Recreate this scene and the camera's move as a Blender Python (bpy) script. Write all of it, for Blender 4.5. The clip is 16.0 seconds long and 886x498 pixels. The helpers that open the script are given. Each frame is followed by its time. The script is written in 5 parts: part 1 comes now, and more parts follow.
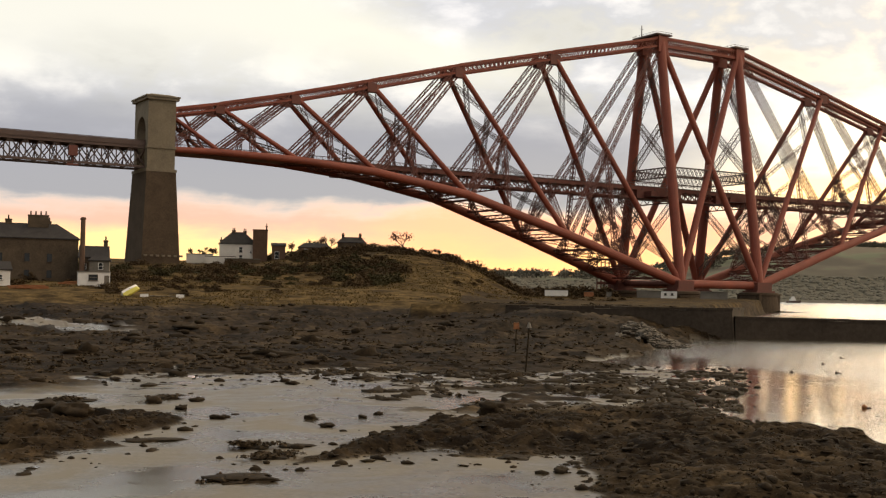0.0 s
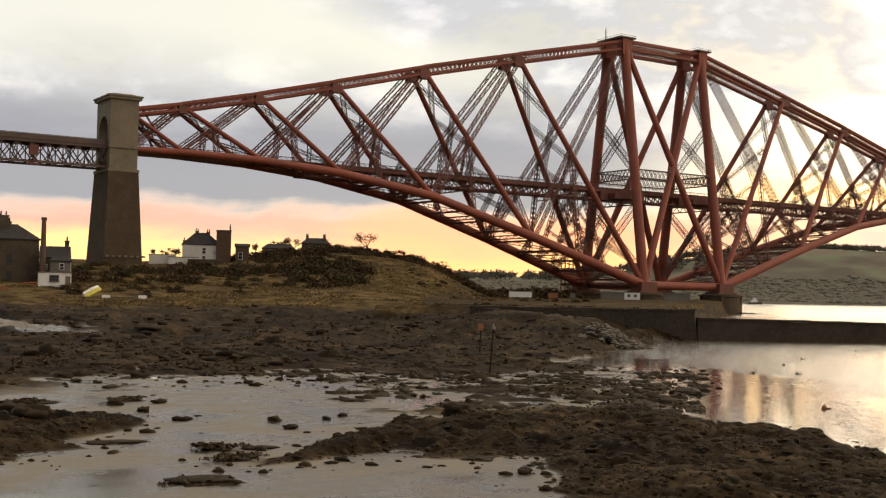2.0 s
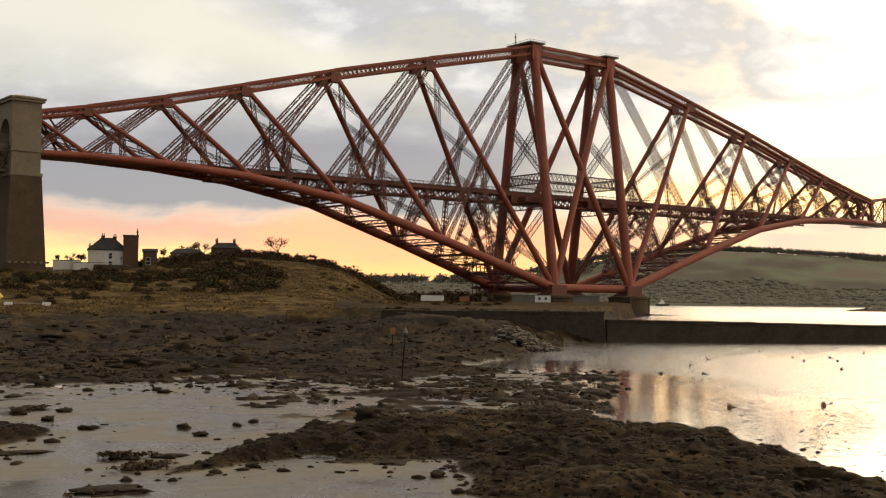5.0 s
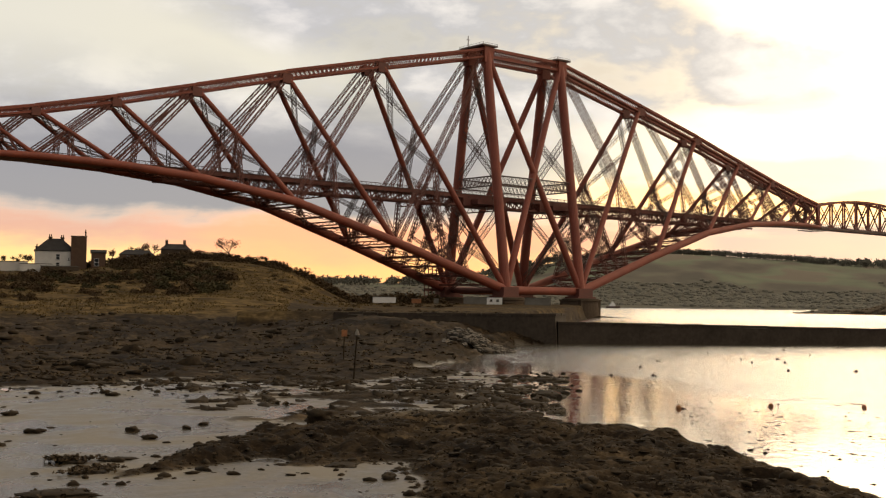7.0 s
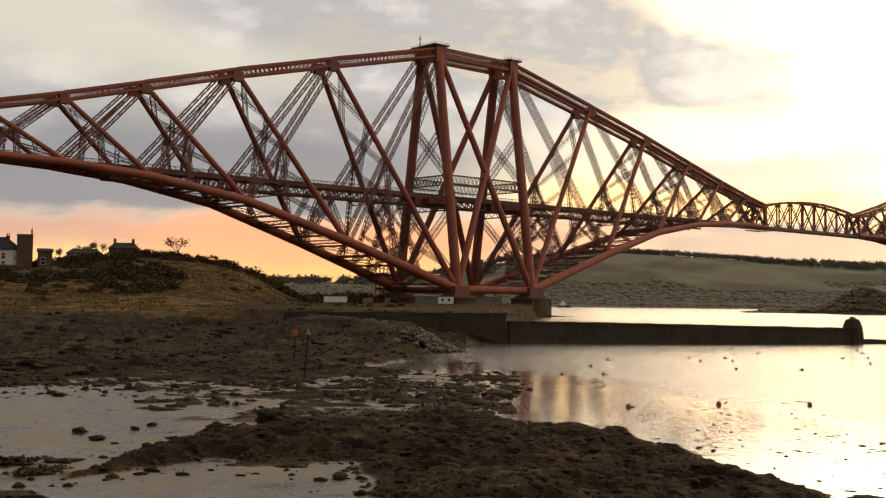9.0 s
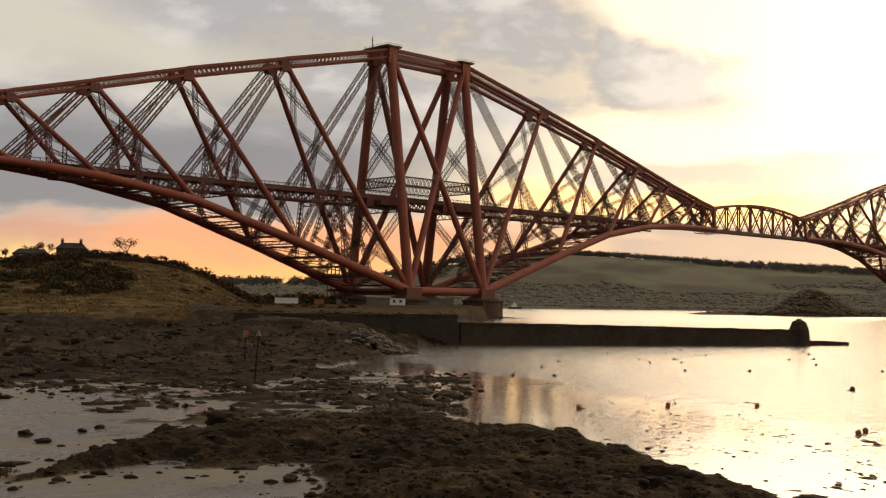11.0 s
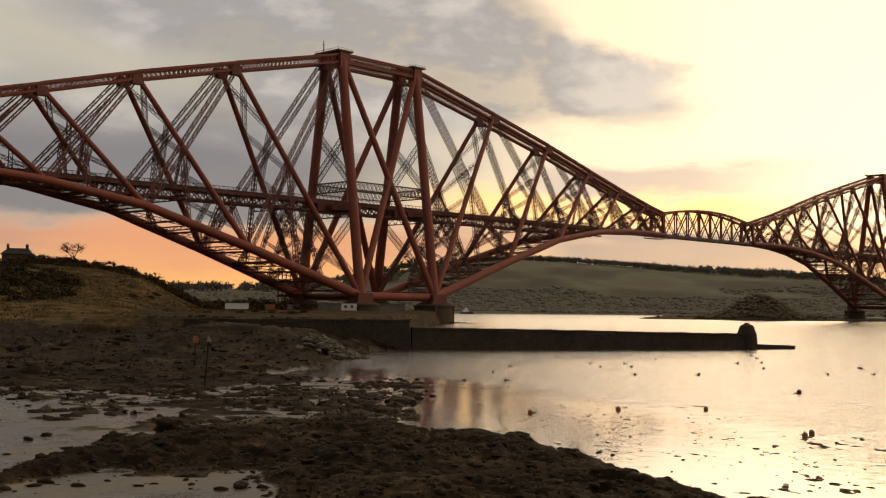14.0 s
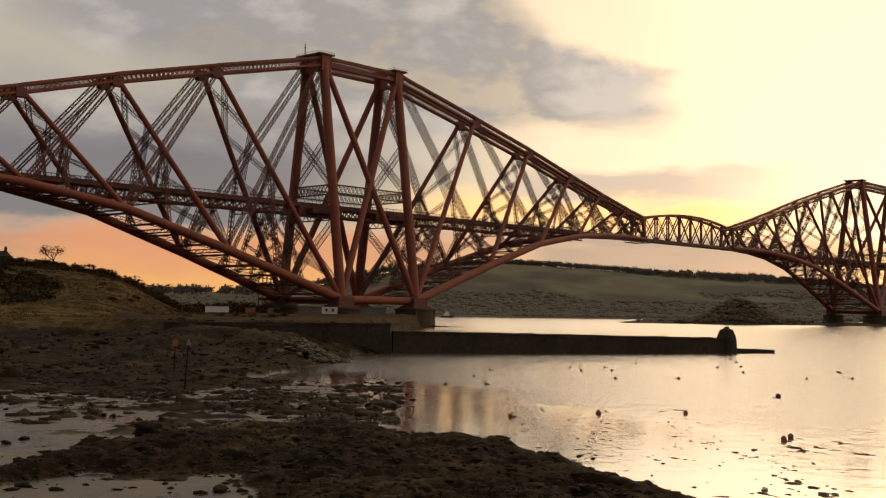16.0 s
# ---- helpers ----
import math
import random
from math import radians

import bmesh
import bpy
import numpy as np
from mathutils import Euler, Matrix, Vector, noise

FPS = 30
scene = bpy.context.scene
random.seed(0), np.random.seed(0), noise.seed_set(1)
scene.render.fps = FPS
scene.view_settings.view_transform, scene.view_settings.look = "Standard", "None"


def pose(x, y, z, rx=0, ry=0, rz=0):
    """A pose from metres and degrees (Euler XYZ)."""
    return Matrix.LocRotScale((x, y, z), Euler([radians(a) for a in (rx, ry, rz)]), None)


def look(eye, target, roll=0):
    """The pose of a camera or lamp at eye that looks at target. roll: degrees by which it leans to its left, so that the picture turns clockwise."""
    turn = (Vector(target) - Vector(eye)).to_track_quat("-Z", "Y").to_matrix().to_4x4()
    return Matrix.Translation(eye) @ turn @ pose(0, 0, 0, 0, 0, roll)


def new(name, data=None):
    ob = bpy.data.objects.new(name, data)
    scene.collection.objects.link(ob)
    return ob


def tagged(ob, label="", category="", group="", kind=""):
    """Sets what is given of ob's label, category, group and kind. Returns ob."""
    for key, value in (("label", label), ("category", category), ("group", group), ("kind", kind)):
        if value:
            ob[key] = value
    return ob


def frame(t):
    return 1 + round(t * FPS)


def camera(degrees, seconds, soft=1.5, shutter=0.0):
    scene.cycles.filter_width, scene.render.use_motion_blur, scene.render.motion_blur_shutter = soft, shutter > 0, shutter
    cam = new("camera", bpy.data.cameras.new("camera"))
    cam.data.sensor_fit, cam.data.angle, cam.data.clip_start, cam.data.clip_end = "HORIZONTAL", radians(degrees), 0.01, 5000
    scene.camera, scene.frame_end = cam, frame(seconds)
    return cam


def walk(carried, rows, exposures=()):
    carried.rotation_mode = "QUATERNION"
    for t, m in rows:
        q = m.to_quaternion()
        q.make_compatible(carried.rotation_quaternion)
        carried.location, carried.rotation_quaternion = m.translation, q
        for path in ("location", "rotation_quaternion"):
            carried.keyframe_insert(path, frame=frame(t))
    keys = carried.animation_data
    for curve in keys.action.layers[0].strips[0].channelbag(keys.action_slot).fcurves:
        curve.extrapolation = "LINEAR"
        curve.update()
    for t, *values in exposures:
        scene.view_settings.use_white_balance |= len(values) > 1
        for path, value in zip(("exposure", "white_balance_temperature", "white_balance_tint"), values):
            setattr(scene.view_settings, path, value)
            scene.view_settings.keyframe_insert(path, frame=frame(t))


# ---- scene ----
# Axes: x along the railway bridge (southwards), y away from the shore viewpoint, z up from the low-tide water.
cam = camera(41.70, 16.0, soft=1.22)
EYE = (-347.69, -365.42, 6.13)
PAN = [(0, -31.64, 2.11, -0.99), (0.5, -31.95, 2.12, -1.03), (1, -32.36, 2.12, -1.01), (1.5, -32.85, 2.15, -1.05), (2, -33.39, 2.20, -1.05), (2.5, -34.11, 2.24, -0.98), (3, -34.80, 2.29, -0.91), (3.5, -35.53, 2.35, -0.96), (4, -36.29, 2.37, -0.84), (6.5, -39.56, 2.58, -0.59), (7, -40.09, 2.58, -0.67), (7.5, -40.63, 2.58, -0.69), (8, -41.20, 2.54, -0.63), (8.5, -41.88, 2.56, -0.66), (9, -42.48, 2.57, -0.66), (11.5, -45.47, 2.73, -0.74), (12, -46.03, 2.81, -0.70), (12.5, -46.38, 2.90, -0.68), (13, -46.70, 2.91, -0.64), (13.5, -46.96, 2.92, -0.61), (14, -47.24, 2.95, -0.60), (14.5, -47.54, 2.95, -0.63), (15, -47.75, 3.00, -0.72), (15.5, -47.94, 3.05, -0.73), (16, -48.18, 3.14, -0.71)]
walk(cam, [(t, pose(*EYE, 90 + pitch, roll, yaw)) for t, yaw, pitch, roll in PAN],
     exposures=[(0, 0.0, 6700, 12), (3.5, -0.12, 6750, 12), (7, -0.3, 6880, 13), (9, -0.48, 6980, 14), (12.5, -0.77, 7080, 15), (16, -1.10, 7230, 17)])

# ---- world and light ----
def node(tree, kind, **values):
    n = tree.nodes.new(kind)
    for k, v in values.items():
        if k in n.inputs:
            n.inputs[k].default_value = v
    return n


def math_node(tree, op, a, b=None, clamp=False):
    n = tree.nodes.new("ShaderNodeMath")
    n.operation, n.use_clamp = op, clamp
    for i, v in enumerate((a, b)):
        if v is None:
            continue
        if isinstance(v, (int, float)):
            n.inputs[i].default_value = v
        else:
            tree.links.new(v, n.inputs[i])
    return n.outputs[0]


def mix_node(tree, fac, a, b, blend="MIX"):
    n = tree.nodes.new("ShaderNodeMix")
    n.data_type, n.blend_type = "RGBA", blend
    for sock, v in ((n.inputs[0], fac), (n.inputs[6], a), (n.inputs[7], b)):
        if isinstance(v, (int, float)):
            sock.default_value = v
        elif isinstance(v, tuple):
            sock.default_value = (*v, 1)
        else:
            tree.links.new(v, sock)
    return n.outputs[2]


def ramp_node(tree, fac, stops):
    n = tree.nodes.new("ShaderNodeValToRGB")
    e = n.color_ramp.elements
    while len(e) < len(stops):
        e.new(0.5)
    for el, (p, c) in zip(e, stops):
        el.position = p
        el.color = (c, c, c, 1) if isinstance(c, (int, float)) else (*c, 1)
    tree.links.new(fac, n.inputs[0])
    return n.outputs[0]


def noise_node(tree, vec, scale, detail=6, rough=0.55, distortion=0.0):
    n = tree.nodes.new("ShaderNodeTexNoise")
    n.inputs["Scale"].default_value, n.inputs["Detail"].default_value = scale, detail
    n.inputs["Roughness"].default_value, n.inputs["Distortion"].default_value = rough, distortion
    if vec is not None:
        tree.links.new(vec, n.inputs["Vector"])
    return n.outputs[0]


def smooth(tree, v, lo, hi):
    n = tree.nodes.new("ShaderNodeMapRange")
    n.interpolation_type = "SMOOTHSTEP"
    n.inputs[1].default_value, n.inputs[2].default_value = lo, hi
    tree.links.new(v, n.inputs[0])
    return n.outputs[0]


def smooth_lin(tree, v, lo, hi):
    n = tree.nodes.new("ShaderNodeMapRange")
    n.inputs[1].default_value, n.inputs[2].default_value = lo, hi
    tree.links.new(v, n.inputs[0])
    return n.outputs[0]


SUN_BEARING, SUN_HEIGHT = 72.0, 9.0   # degrees clockwise from +y, and above the horizon

world = bpy.data.worlds.new("dusk_sky")
scene.world = world
world.use_nodes = True
wt = world.node_tree
wt.nodes.clear()
w_out = wt.nodes.new("ShaderNodeOutputWorld")
w_bg = wt.nodes.new("ShaderNodeBackground")
wt.links.new(w_bg.outputs[0], w_out.inputs[0])
coord = wt.nodes.new("ShaderNodeTexCoord").outputs["Generated"]
xyz = wt.nodes.new("ShaderNodeSeparateXYZ")
wt.links.new(coord, xyz.inputs[0])
elev = math_node(wt, "MULTIPLY", math_node(wt, "ARCSINE", xyz.outputs[2]), 180 / math.pi)
bearing = math_node(wt, "MULTIPLY", math_node(wt, "ARCTAN2", xyz.outputs[0], xyz.outputs[1]), 180 / math.pi)
flat = wt.nodes.new("ShaderNodeCombineXYZ")
wt.links.new(math_node(wt, "MULTIPLY", bearing, 0.5), flat.inputs[0])
wt.links.new(elev, flat.inputs[1])
n_big = noise_node(wt, flat.outputs[0], 0.11, 5, 0.55, 0.1)
n_mid = noise_node(wt, flat.outputs[0], 0.30, 6, 0.56, 0.15)
n_long = wt.nodes.new("ShaderNodeCombineXYZ")
wt.links.new(math_node(wt, "MULTIPLY", bearing, 0.14), n_long.inputs[0])
wt.links.new(elev, n_long.inputs[1])
n_streak = noise_node(wt, n_long.outputs[0], 0.9, 5, 0.55, 0.3)
elev_w = math_node(wt, "ADD", elev, math_node(wt, "MULTIPLY", math_node(wt, "SUBTRACT", n_mid, 0.5), 2.6))
elev_w = math_node(wt, "ADD", elev_w, math_node(wt, "MULTIPLY", math_node(wt, "SUBTRACT", n_streak, 0.5), 1.6))

# thin cream cloud over the whole sky, brightest towards the hidden sun
toward = wt.nodes.new("ShaderNodeVectorMath")
toward.operation = "DOT_PRODUCT"
wt.links.new(coord, toward.inputs[0])
sb, sh = radians(SUN_BEARING), radians(SUN_HEIGHT)
SUN_WAY = (math.sin(sb) * math.cos(sh), math.cos(sb) * math.cos(sh), math.sin(sh))
toward.inputs[1].default_value = SUN_WAY
facing = toward.outputs["Value"]
cream = ramp_node(wt, smooth_lin(wt, bearing, 0.0, 100.0), [(0.12, (0.93, 0.92, 0.82)), (0.38, (1.0, 0.97, 0.81)), (0.47, (1.45, 1.28, 0.95)), (0.55, (2.2, 1.85, 1.30)), (0.63, (2.6, 2.15, 1.5)), (0.72, (2.6, 2.15, 1.5)), (0.84, (2.6, 2.1, 1.45)), (1.0, (1.5, 1.25, 0.95))])
cream.node.color_ramp.interpolation = "EASE"


def window(v, lo0, lo1, hi0, hi1):
    return math_node(wt, "MULTIPLY", smooth(wt, v, lo0, lo1), math_node(wt, "SUBTRACT", 1.0, smooth(wt, v, hi0, hi1)))


def warped(v, amount, n):
    return math_node(wt, "ADD", v, math_node(wt, "MULTIPLY", math_node(wt, "SUBTRACT", n, 0.5), amount))


b_w = warped(warped(bearing, 3.0, n_big), 5.0, n_mid)
e_w = warped(warped(elev, 3.5, n_big), 3.0, n_mid)
# grey-lilac sheets: a broken high layer and a heavier one above the southern span
sheet_a = window(e_w, 5.0, 8.0, 8.6, 12.4)
sheet_a = math_node(wt, "MULTIPLY", sheet_a, math_node(wt, "SUBTRACT", 1.0, smooth(wt, b_w, 43.0, 54.0)))
b_tip = warped(warped(bearing, 2.0, n_big), 2.2, n_mid)
b_tip = warped(b_tip, 2.0, n_streak)
high = warped(elev, 1.6, n_mid)
taper = math_node(wt, "ADD", math_node(wt, "MULTIPLY", smooth(wt, high, 11.5, 13.4), 5.5), math_node(wt, "MULTIPLY", math_node(wt, "MAXIMUM", math_node(wt, "SUBTRACT", high, 13.2), 0.0), 1.4))
b_end = math_node(wt, "ADD", b_tip, taper)
e_low = math_node(wt, "SUBTRACT", warped(e_w, 1.6, n_streak), math_node(wt, "MULTIPLY", smooth(wt, bearing, 48.0, 58.0), 0.9))
sheet_b = math_node(wt, "MULTIPLY", window(b_end, 30.0, 39.0, 57.6, 60.6), smooth(wt, e_low, 7.6, 9.4))
tatters = smooth(wt, n_mid, 0.38, 0.50)
cover = math_node(wt, "MAXIMUM", math_node(wt, "MULTIPLY", sheet_a, 0.8), sheet_b)
cover = math_node(wt, "MULTIPLY", cover, math_node(wt, "ADD", math_node(wt, "MULTIPLY", tatters, 0.45), 0.55))
shade = ramp_node(wt, n_mid, [(0.34, (0.37, 0.375, 0.41)), (0.50, (0.66, 0.67, 0.71)), (0.66, (1.15, 1.12, 1.09))])
shade = mix_node(wt, smooth(wt, bearing, 30.0, 48.0), shade, mix_node(wt, 1.0, shade, (1.03, 1.03, 0.99), "MULTIPLY"))
sky = mix_node(wt, math_node(wt, "MULTIPLY", cover, 0.94), cream, shade)
# a thin streak further round, and the long low bank over the clear glowing band
streak = math_node(wt, "MULTIPLY", window(b_w, 49.0, 54.0, 59.0, 68.0), window(elev_w, 5.4, 6.0, 6.7, 7.6))
sky = mix_node(wt, math_node(wt, "MULTIPLY", streak, 0.75), sky, (0.95, 0.82, 0.76))
bank = window(elev_w, 3.5, 4.6, 7.0, 10.5)
bank = math_node(wt, "MULTIPLY", bank, math_node(wt, "SUBTRACT", 1.0, smooth(wt, bearing, 39.0, 50.0)))
sky = mix_node(wt, math_node(wt, "MULTIPLY", bank, 0.9), sky, (0.335, 0.34, 0.40))
warm = mix_node(wt, smooth(wt, elev_w, 1.9, 3.4), (1.5, 1.02, 0.42), (1.0, 0.58, 0.44))
warm = mix_node(wt, window(bearing, 24.0, 32.0, 40.0, 52.0), warm, mix_node(wt, smooth(wt, elev_w, 0.6, 3.2), (1.75, 0.92, 0.33), (1.45, 0.66, 0.36)))
warm = mix_node(wt, smooth(wt, bearing, 46.0, 58.0), warm, mix_node(wt, smooth(wt, n_streak, 0.42, 0.6), (1.6, 1.05, 0.65), (2.8, 1.65, 0.75)))
low = math_node(wt, "SUBTRACT", 1.0, smooth(wt, elev_w, 3.3, 4.5))
low = math_node(wt, "MULTIPLY", low, smooth(wt, facing, 0.1, 0.45))
sky = mix_node(wt, low, sky, warm)
# pale grey cloud low over the far shore
far_bank = math_node(wt, "MULTIPLY", window(bearing, 50.0, 54.0, 64.0, 70.0), window(elev_w, 1.2, 1.8, 3.3, 4.6))
sky = mix_node(wt, math_node(wt, "MULTIPLY", far_bank, 0.9), sky, (0.66, 0.58, 0.57))
# the golden gap between the two banks, where the sun has just gone behind the cloud
gold = math_node(wt, "MULTIPLY", window(bearing, 44.0, 50.0, 60.0, 68.0), window(elev_w, 3.7, 4.5, 5.3, 6.1))
sky = mix_node(wt, math_node(wt, "MULTIPLY", gold, 0.9), sky, (2.8, 1.68, 0.66))
nish = wt.nodes.new("ShaderNodeTexSky")
nish.sky_type, nish.sun_disc = "NISHITA", False
nish.sun_elevation, nish.sun_rotation = sh, sb
sky = mix_node(wt, 0.015, sky, nish.outputs[0], "ADD")
# the half of the sky away from the sunset is duller
sky = mix_node(wt, smooth(wt, facing, -0.6, 0.5), mix_node(wt, 1.0, sky, (0.55, 0.56, 0.60), "MULTIPLY"), sky)
wt.links.new(sky, w_bg.inputs[0])
w_bg.inputs[1].default_value = 1.0

sun = new("sun", bpy.data.lights.new("sun", "SUN"))
sun.data.energy, sun.data.angle, sun.data.color = 0.5, radians(45), (1.0, 0.82, 0.58)
sun.matrix_world = look((0, 0, 300), Vector((0, 0, 300)) - Vector(SUN_WAY))


# ---- materials ----
def material(name, dark, light, rough=0.7, scale=1.0, fine=8.0, bump=0.3, metal=0.0, blotch=0.5, spec=0.5, per_piece=0.0):
    """A surface with variation at two scales: broad blotches and fine grain, in metres."""
    m = bpy.data.materials.new(name)
    m.use_nodes = True
    t = m.node_tree
    bsdf = t.nodes["Principled BSDF"]
    pos = t.nodes.new("ShaderNodeNewGeometry").outputs["Position"]
    broad = noise_node(t, pos, scale, 5, 0.6, 0.3)
    grain = noise_node(t, pos, fine, 6, 0.6)
    both = math_node(t, "ADD", math_node(t, "MULTIPLY", broad, blotch), math_node(t, "MULTIPLY", grain, 1 - blotch))
    if per_piece:
        info = t.nodes.new("ShaderNodeObjectInfo").outputs["Random"]
        both = math_node(t, "ADD", both, math_node(t, "MULTIPLY", math_node(t, "SUBTRACT", info, 0.5), per_piece))
    col = ramp_node(t, both, [(0.32, dark), (0.68, light)])
    t.links.new(col, bsdf.inputs["Base Color"])
    r = math_node(t, "ADD", math_node(t, "MULTIPLY", grain, 0.25), rough - 0.12, True)
    t.links.new(r, bsdf.inputs["Roughness"])
    bsdf.inputs["Metallic"].default_value = metal
    bsdf.inputs["Specular IOR Level"].default_value = spec
    if bump:
        b = node(t, "ShaderNodeBump", Strength=bump, Distance=0.05)
        t.links.new(both, b.inputs["Height"])
        t.links.new(b.outputs[0], bsdf.inputs["Normal"])
    return m


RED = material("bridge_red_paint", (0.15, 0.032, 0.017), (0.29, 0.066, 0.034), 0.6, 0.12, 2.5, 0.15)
# a darker red for decks, ties, bracing and cross members
RED_DULL = material("bridge_red_dark", (0.085, 0.026, 0.018), (0.17, 0.05, 0.033), 0.65, 0.12, 2.5, 0.15)
GRIT = material("girder_paint", (0.06, 0.038, 0.032), (0.125, 0.078, 0.062), 0.65, 0.3, 3.0, 0.15)
GRANITE = material("granite", (0.125, 0.103, 0.07), (0.235, 0.197, 0.138), 0.9, 0.18, 2.2, 0.5)
GRANITE_LOW = material("granite_weathered", (0.052, 0.037, 0.024), (0.105, 0.075, 0.050), 0.9, 0.25, 2.0, 0.5, spec=0.2)
CONCRETE = material("old_concrete", (0.10, 0.09, 0.075), (0.20, 0.18, 0.15), 0.85, 0.3, 3.0, 0.4)
QUAY = material("quay_stone", (0.026, 0.020, 0.015), (0.065, 0.050, 0.037), 0.85, 0.3, 2.0, 0.8, spec=0.15)
RUBBLE = material("rubble_stone", (0.05, 0.042, 0.032), (0.145, 0.122, 0.095), 0.9, 0.8, 6.0, 0.5, per_piece=0.3)
HARLING = material("white_harling", (0.60, 0.58, 0.54), (0.82, 0.80, 0.76), 0.85, 0.4, 6.0, 0.2)
STONE_WALL = material("sandstone_wall", (0.050, 0.037, 0.026), (0.125, 0.094, 0.064), 0.9, 0.4, 3.0, 0.4, spec=0.2)
BRICK = material("brown_brick", (0.085, 0.048, 0.032), (0.16, 0.095, 0.06), 0.9, 0.5, 4.0, 0.4)
SLATE = material("roof_slate", (0.022, 0.020, 0.020), (0.055, 0.050, 0.048), 0.85, 0.5, 5.0, 0.4, spec=0.15)
GLASS = material("window_glass", (0.012, 0.014, 0.018), (0.025, 0.028, 0.032), 0.15, 0.5, 2.0, 0.0)
FRAME_WHITE = material("white_paint", (0.68, 0.67, 0.64), (0.82, 0.81, 0.78), 0.5, 1.0, 8.0, 0.05)
ORANGE = material("orange_plastic", (0.42, 0.085, 0.035), (0.62, 0.15, 0.06), 0.5, 1.5, 8.0, 0.1)
DARK_BUOY = material("weeded_buoy", (0.03, 0.02, 0.014), (0.10, 0.05, 0.03), 0.6, 2.0, 9.0, 0.3)
RUST = material("rusty_timber", (0.20, 0.075, 0.03), (0.36, 0.15, 0.06), 0.85, 0.8, 5.0, 0.3)
TIMBER = material("grey_timber", (0.10, 0.085, 0.065), (0.20, 0.17, 0.13), 0.85, 1.0, 6.0, 0.3)
YELLOW = material("yellow_hull", (0.50, 0.46, 0.06), (0.68, 0.62, 0.12), 0.4, 1.0, 6.0, 0.05)
BARK = material("bark", (0.05, 0.035, 0.025), (0.11, 0.08, 0.055), 0.9, 1.0, 6.0, 0.4)
SHRUB = material("shrub_leaves", (0.030, 0.020, 0.011), (0.105, 0.070, 0.035), 0.9, 0.3, 2.0, 0.0, spec=0.1)
GORSE = material("gorse_green", (0.026, 0.023, 0.011), (0.075, 0.064, 0.030), 0.9, 0.3, 2.0, 0.0, spec=0.1)
RUSSET = material("russet_twigs", (0.12, 0.05, 0.025), (0.24, 0.10, 0.05), 0.85, 0.4, 3.0, 0.0)
DRY_GRASS = material("dry_grass", (0.080, 0.056, 0.024), (0.17, 0.118, 0.050), 0.9, 0.2, 2.0, 0.0, spec=0.1)
# distant trees and island scrub: base colours lightened to carry the haze
HAZED_WOOD = material("far_woodland_hazed", (0.105, 0.098, 0.078), (0.155, 0.144, 0.115), 0.9, 0.02, 0.2, 0.0, spec=0.1)
HAZED_SCRUB = material("island_gorse_hazed", (0.095, 0.074, 0.050), (0.14, 0.108, 0.072), 0.9, 0.02, 0.2, 0.0, spec=0.1)
WEED = material("bladder_weed", (0.017, 0.011, 0.006), (0.110, 0.075, 0.040), 0.75, 0.9, 4.0, 0.0, spec=0.15)
WEED_ROCK = material("weeded_rock", (0.007, 0.0048, 0.0028), (0.046, 0.032, 0.018), 0.8, 0.8, 5.0, 1.0, spec=0.1)

# sea water
WATER = bpy.data.materials.new("sea_water")
WATER.use_nodes = True
t = WATER.node_tree
bsdf = t.nodes["Principled BSDF"]
bsdf.inputs["Base Color"].default_value = (0.085, 0.074, 0.056, 1)
bsdf.inputs["IOR"].default_value = 1.36
bsdf.inputs["Coat Weight"].default_value = 1.0
bsdf.inputs["Coat IOR"].default_value = 1.5
bsdf.inputs["Specular IOR Level"].default_value = 0.7
pos = t.nodes.new("ShaderNodeNewGeometry").outputs["Position"]
calm = noise_node(t, pos, 0.02, 4, 0.6, 0.5)
ripple = noise_node(t, pos, 1.1, 4, 0.6)
swell = noise_node(t, pos, 0.16, 3, 0.5)
# the film of water on the sand is calm; past the sand's edge the breeze ruffles the sea
off = t.nodes.new("ShaderNodeVectorMath")
off.operation = "DOT_PRODUCT"
t.links.new(pos, off.inputs[0])
off.inputs[1].default_value = (0.927, -0.375, 0.0)
edge_wander = math_node(t, "ADD", off.outputs["Value"], math_node(t, "MULTIPLY", math_node(t, "SUBTRACT", noise_node(t, pos, 0.07, 4, 0.6), 0.5), 16.0))
ruffled = smooth(t, edge_wander, -146.0, -137.0)
t.links.new(math_node(t, "ADD", math_node(t, "MULTIPLY", smooth(t, calm, 0.4, 0.6), 0.05), math_node(t, "ADD", math_node(t, "MULTIPLY", ruffled, 0.11), 0.08)), bsdf.inputs["Roughness"])
t.links.new(math_node(t, "ADD", math_node(t, "MULTIPLY", ruffled, 0.10), 0.08), bsdf.inputs["Coat Roughness"])
chop = noise_node(t, pos, 0.55, 4, 0.65)
h = math_node(t, "ADD", math_node(t, "MULTIPLY", ripple, 0.22), math_node(t, "MULTIPLY", swell, 0.7))
h = math_node(t, "ADD", h, math_node(t, "MULTIPLY", math_node(t, "MULTIPLY", chop, math_node(t, "ADD", math_node(t, "MULTIPLY", ruffled, 0.7), 0.1)), 12.0))
b = node(t, "ShaderNodeBump", Strength=0.30, Distance=0.05)
t.links.new(h, b.inputs["Height"])
t.links.new(b.outputs[0], bsdf.inputs["Normal"])
t.links.new(b.outputs[0], bsdf.inputs["Coat Normal"])

# the shore: weed-covered rock, wet sand, rough grass, fields and woods, chosen by what the ground carries there
GROUND = bpy.data.materials.new("shore_ground")
GROUND.use_nodes = True
t = GROUND.node_tree
bsdf = t.nodes["Principled BSDF"]
